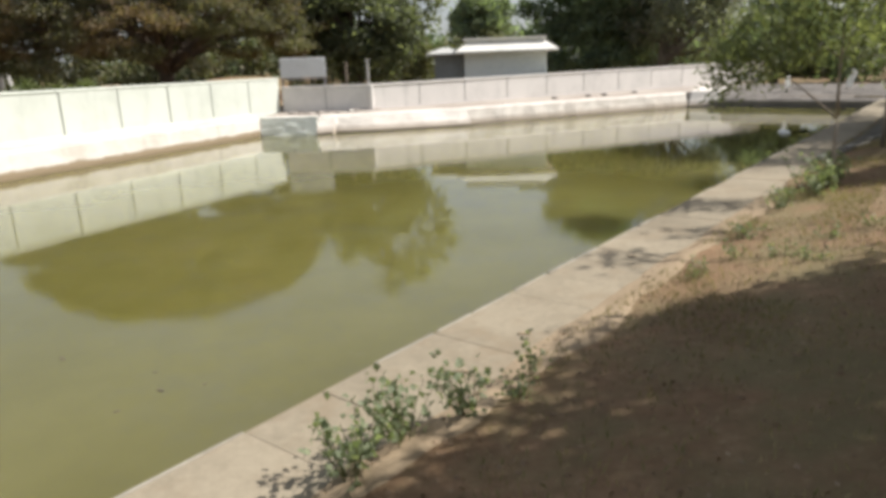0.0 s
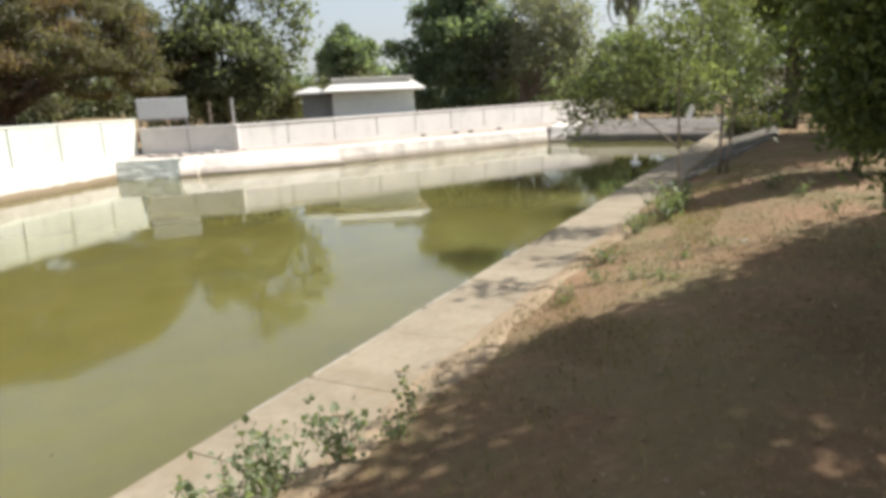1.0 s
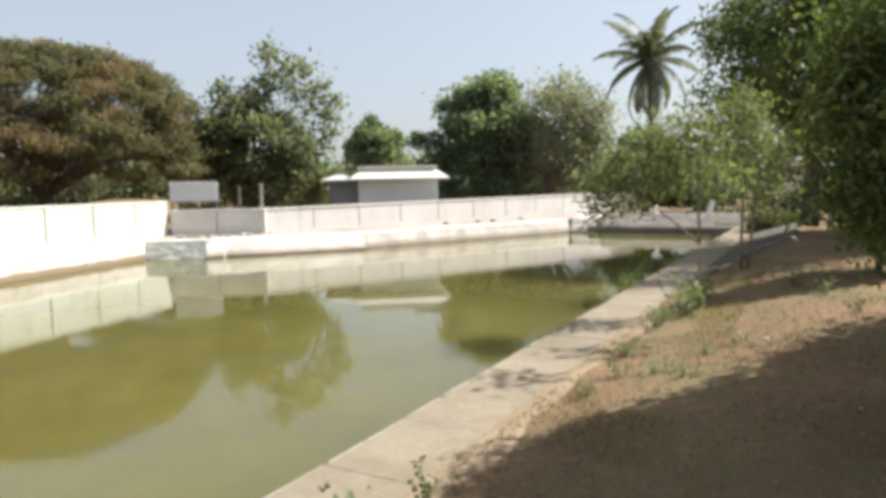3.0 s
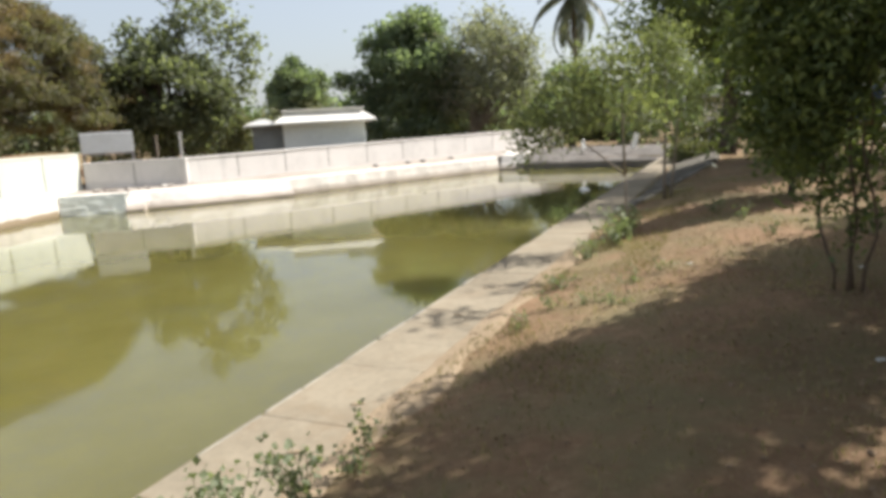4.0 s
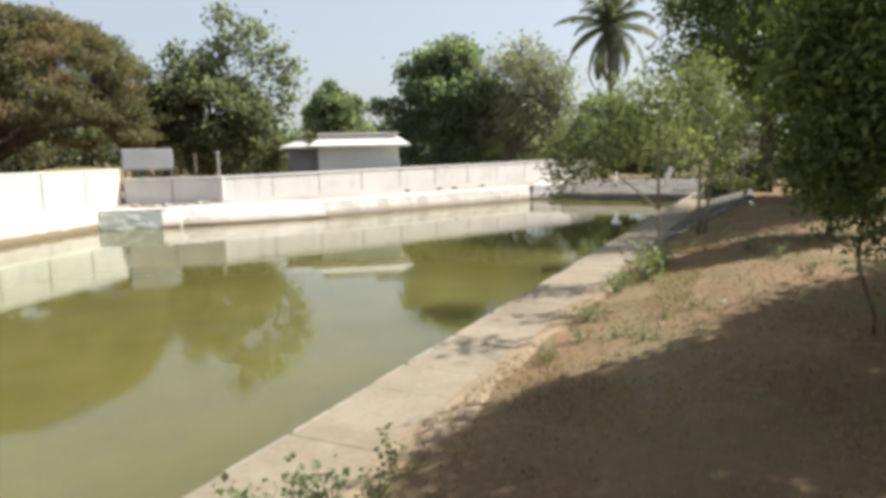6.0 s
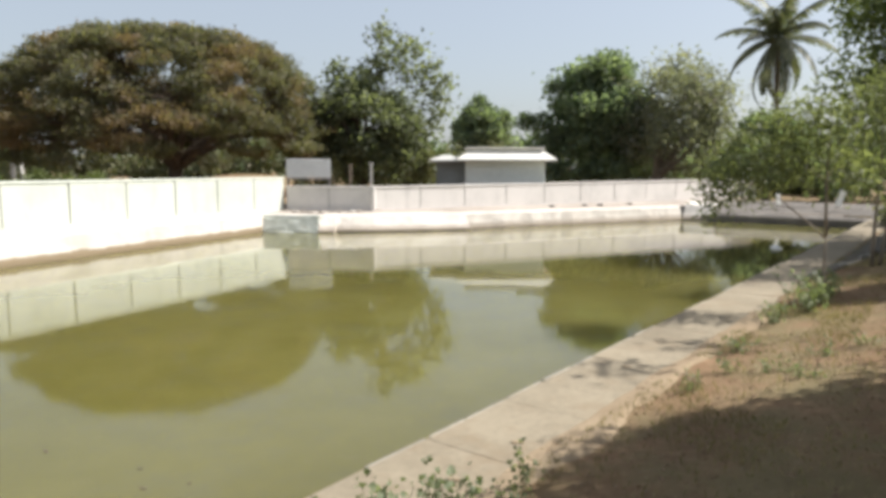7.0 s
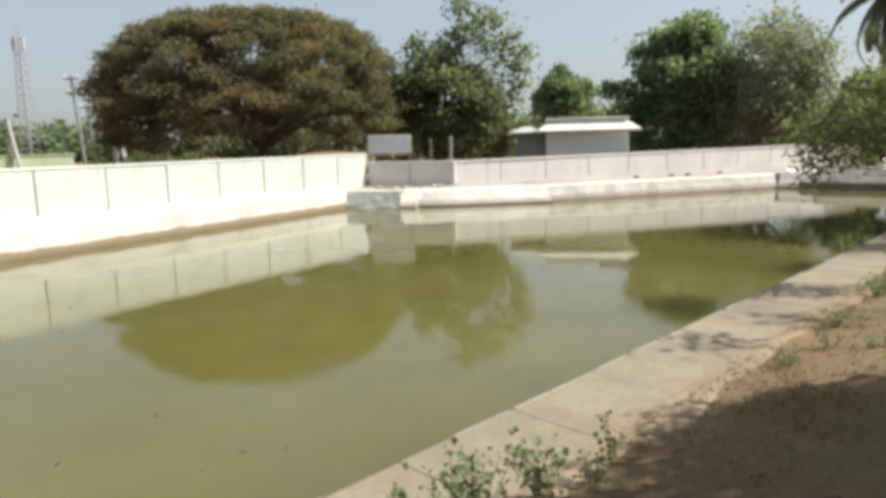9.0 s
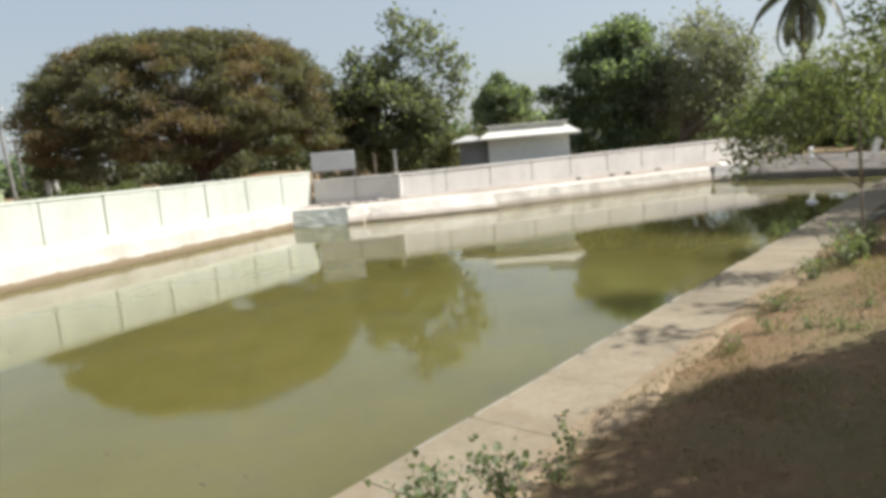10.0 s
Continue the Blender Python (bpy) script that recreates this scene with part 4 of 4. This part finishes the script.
def near_tree():
    b = (4.48, 5.33, zc - 0.03)
    stems = []
    for i, (dx, dy, tx, ty, tz) in enumerate(((0, 0, 0.02, 0.05, 2.5), (-0.09, 0.05, -0.22, 0.16, 2.0), (0.07, 0.02, 0.1, 0.0, 2.7), (0.1, -0.06, 0.08, -0.1, 2.3))):
        foot, head = Vector((b[0] + dx, b[1] + dy, b[2])), Vector((b[0] + tx, b[1] + ty, tz))
        path = [foot.lerp(head, q / 6) + Vector((0.07 * math.sin(1.9 * i + q * 1.1), 0.06 * math.cos(2.3 * i + q * 0.9), 0)) * min(q, 2) / 2 for q in range(7)]
        stems.append((path, [0.019, 0.017, 0.016, 0.014, 0.013, 0.011, 0.009]))
    rng = np.random.default_rng(41)
    blobs = spread_blobs(rng, (4.25, 5.6, 2.9), (0.45, 0.45, 1.1), 22, 0.3, 20, -0.9)
    blobs += spread_blobs(rng, (5.5, 5.3, 4.5), (1.3, 1.0, 0.8), 20, 0.45, 28, -0.6)
    blobs += [((4.3, 5.6, 1.95), (0.3, 0.3, 0.22), 16), ((4.55, 5.4, 1.85), (0.28, 0.26, 0.2), 12), ((3.95, 5.9, 2.35), (0.34, 0.34, 0.3), 24), ((3.9, 5.95, 3.0), (0.36, 0.36, 0.34), 28),
              ((4.05, 5.85, 3.7), (0.45, 0.45, 0.4), 34), ((4.7, 5.3, 2.2), (0.3, 0.3, 0.26), 18), ((4.15, 5.75, 2.1), (0.3, 0.3, 0.24), 18), ((4.6, 5.3, 1.5), (0.14, 0.14, 0.14), 5), ((4.3, 5.45, 1.6), (0.15, 0.15, 0.14), 6), ((4.5, 5.4, 1.3), (0.12, 0.12, 0.12), 3)]
    blobs += [(c, (0.34, 0.34, 0.26), 26) for c in NEAR_TOP]
    tree("shrub_tree", b, "multi-stemmed dark leafy small tree on the bank", stems, blobs, (15, 0.12, 0.10, 0.04), M_TWIG, L_NEAR, 41)


near_tree()
zd = bank_at(8.5, 11.7)
LOW = [((8.1, 11.4, 1.7), (0.5, 0.5, 0.45), 44), ((8.7, 11.6, 1.6), (0.7, 0.6, 0.5), 60), ((9.2, 12.0, 2.0), (0.7, 0.7, 0.6), 60)]
simple_tree("shrub_tree", (8.5, 11.7, zd - 0.04), "low dense dark shrub drooping to the ground", (8.6, 11.7, 1.9), 0.07, (8.7, 11.6, 3.3), (0.8, 0.8, 1.6), 30, 0.42, 38,
            (14, 0.16, 0.13, 0.06), M_BARK, L_NEAR, 45, -0.95, LOW)


def over(x, y, h):
    """The place at height h whose shadow falls on the bank at x, y."""
    reach = (h - 0.7) / math.tan(el)
    return (x + math.sin(az) * reach, y + math.cos(az) * reach, h)


# a broken outer fringe, then the dense body of the crown, with a few gaps in it,
# each mass set by where its shadow has to fall
SHADE = [(over(x, y, 4.9 + 0.2 * (i % 3)), (rx, ry, 0.25), k) for i, (x, y, rx, ry, k) in enumerate((
    (0.85, 3.85, 0.26, 0.2, 14), (1.4, 4.15, 0.3, 0.2, 18), (1.4, 4.65, 0.26, 0.16, 12), (1.85, 4.85, 0.3, 0.2, 18), (2.1, 5.0, 0.30, 0.16, 15), (2.75, 5.38, 0.34, 0.15, 15), (3.35, 5.7, 0.35, 0.17, 18), (3.95, 6.0, 0.42, 0.24, 32),
    (4.6, 6.35, 0.45, 0.3, 40), (5.3, 6.8, 0.5, 0.36, 50), (6.1, 7.35, 0.55, 0.4, 55), (7.0, 7.85, 0.6, 0.45, 55), (7.9, 8.5, 0.6, 0.45, 55), (8.8, 9.1, 0.6, 0.5, 55), (9.7, 9.6, 0.6, 0.5, 50)))]
for row in range(12):
    for i in range(15):
        x, y = 0.15 + 0.70 * i + 0.38 * row + 0.12 * (-1) ** (i + row), 2.88 + 0.40 * i - 0.62 * row + 0.1 * (-1) ** i
        if min(math.hypot(x - gx, y - gy) for gx, gy in ((2.0, 2.5), (2.5, 2.55), (2.42, 3.05), (1.95, 4.28), (2.2, 4.39), (2.45, 4.5), (2.78, 4.67), (3.1, 4.85))) < 0.44:
            continue
        SHADE.append((over(x, y, 5.2 + 0.2 * ((i + row) % 4)), (0.55, 0.45, 0.3), 38))
# two added sprays, out of view, only to cast spots on the walkway
SHADE += [(over(1.5, 7.35, 7.4), (0.12, 0.05, 0.05), 4), (over(2.75, 8.3, 7.4), (0.24, 0.06, 0.08), 5)]
# the tall tree beside the path, out of view and implied by its shade;
# its crown is laid out to shade the near bank
simple_tree("shade_tree", (12.0, 7.4, 0.85), "unseen spreading tree, set where the near bank's shade implies it", (11.4, 7.6, 4.2), 0.3, (10.2, 6.8, 5.8), (2.2, 1.4, 0.7), 10, 0.9, 50,
            (14, 0.24, 0.17, 0.09), M_BARK, L_NEAR, 42, -0.9, SHADE)


def coconut_palm(at, height):
    rnd = random.Random(5)
    t = thing("coconut_palm", at, "tall coconut palm with drooping grey-green fronds", "palm")
    bm = bmesh.new()
    n = 12
    tube(bm, [(-0.9 * math.sin(i / n * 1.5), 0, height * i / n - 0.3 * (i == 0)) for i in range(n + 1)], [0.24 - 0.1 * i / n + 0.012 * (i % 2) for i in range(n + 1)], 9)
    part("trunk", bm, M_BARK_PALE, t, smooth=True)
    top = Vector((-0.9 * math.sin(1.5), 0, height))
    for k in range(26):
        a = k * 2.39996
        up = 1.5 - 2.6 * (k / 25)
        length = rnd.uniform(4.9, 6.0)
        pts, p, pitch = [], top.copy(), up
        for i in range(11):
            pts.append(p.copy())
            p = p + Vector((math.cos(a) * math.cos(pitch), math.sin(a) * math.cos(pitch), math.sin(pitch))) * length / 10
            pitch -= 0.065 + 0.014 * i + 0.03 * (k / 25)
        bm = bmesh.new()
        tube(bm, pts, [0.05 * (1 - i / 12) + 0.008 for i in range(11)], 4)
        side = Vector((-math.sin(a), math.cos(a), 0))
        for j in range(40):
            q = 0.8 + j / 40 * 9.1
            i = int(q)
            c = pts[i].lerp(pts[min(i + 1, 10)], q - i)
            along = (pts[min(i + 1, 10)] - pts[i]).normalized()
            long = 0.95 * math.sin(math.pi * min(0.12 + q / 11, 0.95)) + 0.15
            for s in (-1, 1):
                tip = c + (side * s * 0.72 + along * 0.45 + Vector((0, 0, -0.55 + rnd.uniform(-0.2, 0.15)))).normalized() * long
                w = along * 0.075
                bm.faces.new([bm.verts.new(v) for v in (c - w, c + w, c.lerp(tip, 0.6) + w * 0.8, tip, c.lerp(tip, 0.6) - w * 0.8)])
        part("frond", bm, L_PALM, t)
    for k in range(7):
        a = k * 0.9
        bm = bmesh.new()
        bmesh.ops.create_icosphere(bm, subdivisions=1, radius=0.16, matrix=Matrix.Translation(top + Vector((0.3 * math.cos(a), 0.3 * math.sin(a), -0.35 - 0.08 * (k % 2)))) @ Matrix.Diagonal((1, 1, 1.25, 1)))
        part("coconut", bm, M_BARK_PALE, t, smooth=True)


# added tree, never in view: its crown cuts the sky light on the near bank
simple_tree("sky_block_tree", (6.5, -3.2, 0.8), "unseen tree added behind the viewpoint to block sky light", (6.2, -3.0, 3.6), 0.28, (5.6, -2.0, 6.0), (7.5, 4.8, 1.6), 130, 1.0, 46,
            (12, 0.26, 0.17, 0.08), M_BARK, L_NEAR, 43, -0.7)
# the listed extra masses, mostly out of view, are added to shade the upper bank
simple_tree("bank_tree", (21.6, 17.6, 0.95), "second dense tree on the bank, crown extended out of view for shade", (21.0, 18.0, 3.9), 0.3, (17.4, 19.5, 6.3), (3.9, 3.4, 2.4), 44, 0.95, 44,
            (13, 0.25, 0.2, 0.1), M_BARK, L_NEAR, 44, -0.75,
            [((12.2, 15.2, 5.6), (1.2, 1.2, 0.7), 60), ((13.2, 15.8, 6.0), (1.2, 1.2, 0.7), 60), ((14.4, 16.6, 6.2), (1.3, 1.3, 0.8), 60), ((12.8, 17.0, 6.2), (1.2, 1.2, 0.8), 60), ((11.4, 14.4, 5.6), (1.1, 1.0, 0.6), 50), ((11.6, 16.4, 5.9), (1.1, 1.1, 0.7), 50)]
            + [(over(x, y, 5.5), (0.9, 0.8, 0.4), 60) for x, y in ((8.9, 14.7), (9.9, 15.0), (11.0, 15.7), (10.3, 16.6), (12.0, 16.8), (9.4, 16.0), (11.4, 18.2))]
            + [(over(x, y, 6.2), (1.1, 1.0, 0.5), 60) for x, y in ((10.4, 11.4), (11.4, 11.6), (12.4, 13.2), (13.6, 14.4), (15.0, 15.6), (16.6, 17.0), (18.2, 18.4), (20.0, 20.2), (22.0, 22.4), (13.4, 12.8), (15.2, 14.2), (17.2, 16.0))])
coconut_palm((22.4, 59.2, 0.4), 12.6)


# ---- bushes and far woods ----
def hedge(name, label, spots, leaves, leaf, seed, kind="stuff"):
    rng = np.random.default_rng(seed)
    blobs = []
    for x, y, w, h in spots:
        for _ in range(5):
            blobs.append(((x + rng.uniform(-w, w), y + rng.uniform(-w, w) * 0.6, 0.4 + h * rng.uniform(0.15, 0.75)), (w * 0.55, w * 0.5, h * 0.33), 26))
    per, spread, long, wide = leaves
    centres, _ = clumps(rng, blobs, per, spread)
    tagged(link_mesh(name, leaf_mesh(name, centres, long, wide, rng, 0.1), leaf), label, "bushes", kind=kind)


rnd = random.Random(77)
hedge("roadside_bushes", "dusty olive scrub behind the compound wall", [(-38 + 2.3 * i + rnd.uniform(-0.6, 0.6), 50 + rnd.uniform(-1.5, 3), 1.7, rnd.uniform(3.4, 5.6)) for i in range(10)],
      (9, 0.32, 0.4, 0.22), L_BUSH, 51)
hedge("roadside_hedge", "dark low hedge at the foot of the power poles", [(-29.6 + 1.0 * i, 36.6 + 0.9 * i, 0.7, 1.75) for i in range(5)], (10, 0.16, 0.16, 0.09), L_NEAR, 57)
hedge("low_bushes", "dark olive bushes behind the signboard", [(-10.0, 33.2, 0.55, 2.3), (-9.0, 33.4, 0.55, 2.2)], (10, 0.16, 0.17, 0.1), L_BUSH, 58)
hedge("scrub", "low dusty scrub under the trees", [(-12 + 2.6 * i + rnd.uniform(-0.8, 0.8), 55 + rnd.uniform(-2, 4), 1.8, rnd.uniform(1.8, 3.4)) for i in range(17)], (9, 0.32, 0.42, 0.24), L_BUSH, 52)
hedge("hut_bushes", "olive bushes between the hut and the tall tree", [(-6.2, 45.5, 1.4, 3.4), (-4.6, 47.5, 1.5, 3.8), (-3.0, 49.5, 1.6, 4.4), (-0.6, 54, 1.8, 4.4)], (10, 0.25, 0.3, 0.17), L_BUSH, 56)
hedge("far_woods", "hazy distant line of trees", [(-190 + 9 * i + rnd.uniform(-3, 3), 135 + rnd.uniform(-15, 25) - 0.15 * abs(i - 20), 6.5, rnd.uniform(6, 11)) for i in range(46)],
      (8, 1.1, 1.5, 0.9), L_GREEN, 53)
hedge("bank_bushes", "green bushes beyond the bank", [(16.5 + 1.5 * i, 29.5 - 1.5 * i + rnd.uniform(-1, 1), 1.3, rnd.uniform(1.2, 2.2)) for i in range(6)] + [(15.2, 27.4, 0.8, 0.9)], (10, 0.2, 0.2, 0.11), L_BUSH, 54)
hedge("wayside_trees", "tall green trees along the far side of the bank", [(24 + 3.2 * i, 46 - 3.0 * i, 3.0, 8.5) for i in range(8)], (13, 0.5, 0.5, 0.3), L_GREEN, 55)


# ---- weeds, grass and litter on the bank ----
def weed(at, seed, stems, height, leaf_size, label, spread=0.25):
    rng, pyr = np.random.default_rng(seed), random.Random(seed)
    t = thing("weed", at, label, "weed", "weeds along the walkway")
    centres = []
    for _ in range(stems):
        a, q = pyr.uniform(0, math.tau), pyr.uniform(0.2, 1) * spread
        tip = Vector((q * math.cos(a), q * math.sin(a), height * pyr.uniform(0.55, 1.0)))
        path = bent(pyr, Vector((q * 0.2 * math.cos(a), q * 0.2 * math.sin(a), -0.02)), tip, 6, 0.12)
        bm = bmesh.new()
        tube(bm, path, [0.006, 0.005, 0.0045, 0.004, 0.003, 0.002], 4)
        part("stem", bm, M_STEM, t)
        for p in path[2:]:
            for _ in range(4):
                centres.append(p + Vector([pyr.gauss(0, leaf_size * 0.95) for _ in range(3)]))
    tagged(link_mesh("foliage", leaf_mesh("foliage", [tuple(c) for c in centres], leaf_size, leaf_size * 0.85, rng), L_WEED, t), kind="stuff")


for i, (x, y, n, h, s, sp) in enumerate(((-0.62, 3.45, 12, 0.42, 0.048, 0.26), (-0.25, 3.72, 10, 0.36, 0.045, 0.24), (0.02, 3.95, 5, 0.18, 0.036, 0.17), (0.14, 4.28, 3, 0.26, 0.045, 0.07),
                                         (-0.85, 3.1, 10, 0.40, 0.05, 0.25), (1.75, 6.35, 5, 0.22, 0.03, 0.18), (4.2, 10.0, 12, 0.5, 0.06, 0.4), (4.7, 10.7, 12, 0.45, 0.06, 0.4),
                                         (3.6, 9.4, 8, 0.3, 0.05, 0.3), (2.6, 7.8, 6, 0.25, 0.04, 0.25), (5.1, 11.3, 10, 0.4, 0.06, 0.4), (6.19, 9.62, 4, 0.26, 0.04, 0.16), (5.71, 8.13, 4, 0.22, 0.04, 0.14), (2.59, 6.66, 5, 0.16, 0.03, 0.25), (2.73, 6.39, 5, 0.16, 0.03, 0.25), (3.2, 7.07, 5, 0.15, 0.03, 0.25), (2.3, 6.9, 5, 0.18, 0.03, 0.2),
                                         (3.78, 7.33, 4, 0.15, 0.03, 0.2), (6.35, 10.67, 4, 0.2, 0.05, 0.2))):
    weed((x, y, bank_at(x, y) - 0.005), 60 + i, n, h, s, "leafy green weed growing beside the walkway", sp)


def scatter(name, label, leaf, n, seed, long, wide, upright, u_range, o_range, clump=0.0, lift=0.012):
    rng = np.random.default_rng(seed)
    pts, axes = [], []
    while len(pts) < n:
        u, o = rng.uniform(*u_range), rng.uniform(*o_range)
        if clump and noise.noise(Vector((u * 0.8, o * 0.8, seed))) < clump:
            continue
        p = K + U * u + N * o
        pts.append((p.x, p.y, bank(o, u) + lift + (long * 0.35 if upright else 0)))
        axes.append((rng.normal() * 0.4, rng.normal() * 0.4, 1.0) if upright else (rng.normal(), rng.normal(), rng.normal() * 0.25))
    tagged(link_mesh(name, leaf_mesh(name, pts, long, wide, rng, axes=axes), leaf), label, "litter", kind="stuff")


scatter("grass", "thin dry grass in patches on the bank", L_GRASS, 15000, 71, 0.055, 0.009, True, (-4, 26), (0.9, 9), 0.04)
scatter("leaf_litter", "dry fallen leaves strewn over the bank", L_LITTER, 9000, 72, 0.035, 0.018, False, (-5, 14), (0.85, 8), -0.1, 0.004)
scatter("verge_grass", "short green grass along the walkway's edge", L_GRASS, 6000, 74, 0.05, 0.008, True, (1, 16), (0.98, 2.4), 0.02)
scatter("green_grass", "low green weeds on the near bank", L_GRASS, 9000, 73, 0.05, 0.007, True, (-5, 7), (2.6, 7), 0.0)


def clods(n, seed):
    """Small lumps of dry earth and grit strewn over the bank."""
    rng = np.random.default_rng(seed)
    verts, faces = [], []
    for _ in range(n):
        u, o = rng.uniform(-4, 13), rng.uniform(1.0, 6.5)
        p = K + U * u + N * o
        size = 0.006 + 0.018 * rng.random() ** 3
        base = len(verts)
        for d in ((1, 0, 0), (0, 1, 0), (-1, 0, 0), (0, -1, 0), (0, 0, 0.8), (0, 0, -0.5)):
            q = size * rng.uniform(0.7, 1.4)
            verts.append((p.x + d[0] * q, p.y + d[1] * q, bank(o, u) + 0.002 + d[2] * q))
        faces += [(base + a, base + b, base + c) for a, b, c in ((0, 1, 4), (1, 2, 4), (2, 3, 4), (3, 0, 4), (1, 0, 5), (2, 1, 5), (3, 2, 5), (0, 3, 5))]
    tagged(link_mesh("earth_clods", grid_mesh("earth_clods", verts, faces), M_CLOD), "small clods and grit on the dry bank", "clods", kind="stuff")


clods(5000, 75)


# ---- floating bits on the pond ----
def floating(at, size, seed, label, mat, name):
    rnd = random.Random(seed)
    bm = bmesh.new()
    bmesh.ops.create_icosphere(bm, subdivisions=2, radius=1)
    for v in bm.verts:
        v.co = Vector((v.co.x * size[0], v.co.y * size[1], v.co.z * size[2])) * (1 + 0.35 * noise.noise(v.co * 1.7 + Vector((seed, 0, 0))))
    ob = part(name, bm, mat, smooth=True)
    ob.location, ob.rotation_euler = at, (0, 0, rnd.uniform(0, 3))
    tagged(ob, label, "debris", "bits floating on the pond")


for i, (x, y, w) in enumerate(((-4.05, 5.36, 0.045), (-3.03, 5.1, 0.022), (-2.82, 4.77, 0.04), (-2.5, 4.89, 0.022), (-2.98, 4.42, 0.026), (-4.22, 4.31, 0.045), (-8.24, 9.19, 0.07))):
    floating((x, y, WATER_Z + 0.002), (w, w * 0.35, 0.004), i, "dark wet leaf floating on the water", M_BARK, "floating_leaf")
floating((8.46, 22.38, WATER_Z + 0.02), (0.42, 0.16, 0.07), 9, "crumpled white plastic sheet floating on the water", M_PLASTIC, "plastic_sheet")


# ---- heaps and rubble ----
def heap(name, at, radii, seed, mat, label, category, rough=0.25):
    bm = bmesh.new()
    bmesh.ops.create_icosphere(bm, subdivisions=3, radius=1)
    for v in bm.verts:
        q = 1 + rough * noise.noise(v.co * 1.8 + Vector((seed, 0, 0))) + 0.4 * rough * noise.noise(v.co * 5 + Vector((0, seed, 0)))
        v.co = Vector((v.co.x * radii[0], v.co.y * radii[1], max(v.co.z, -0.2) * radii[2])) * q
    ob = part(name, bm, mat, smooth=True)
    ob.location = at
    return tagged(ob, label, category)


heap("sand_mound", (-19.2, 47.5, 0.3), (5.4, 2.6, 1.62), 3, M_EARTH, "long tan heap of sand beyond the wall", "heap")
rnd = random.Random(19)
for i in range(16):
    x = rnd.uniform(-9.0, -5.0)
    s = rnd.uniform(0.05, 0.13)
    heap("rubble_stone", (x, 26.55 + 0.42 * max(x + 7.3, 0) + rnd.uniform(0, 0.5), 0.66), (s * 1.4, s, s * 0.8), 30 + i, M_TERRACE if i % 8 else M_LEDGE, "broken lump of rubble on the ledge", "rubble", 0.5)
for i, (x, y) in enumerate(((2.0, 31.9), (3.6, 33.0), (6.0, 34.7), (4.4, 33.4))):
    heap("rubble_stone", (x, y, 0.68), (0.14, 0.1, 0.09), 60 + i, M_STONE, "dark loose stone at the foot of the wall", "rubble", 0.5)

for i, (x, y) in enumerate(((5.35, 5.6), (5.6, 5.75), (5.2, 6.0), (4.0, 7.2), (3.44, 3.76))):
    heap("paper_scrap", (x, y, bank_at(x, y) + 0.008), (0.028 + 0.008 * (i % 3), 0.018, 0.01), 80 + i, M_PLASTIC, "small crumpled pale scrap lying on the earth", "litter", 0.6)
for i, (x, y) in enumerate(((0.1, 5.1), (-0.35, 4.4), (1.3, 7.3))):
    heap("fallen_leaf", (x, y, 0.309), (0.055, 0.02, 0.006), 95 + i, L_LITTER, "dry brown leaf lying on the walkway", "leaf", 0.4)
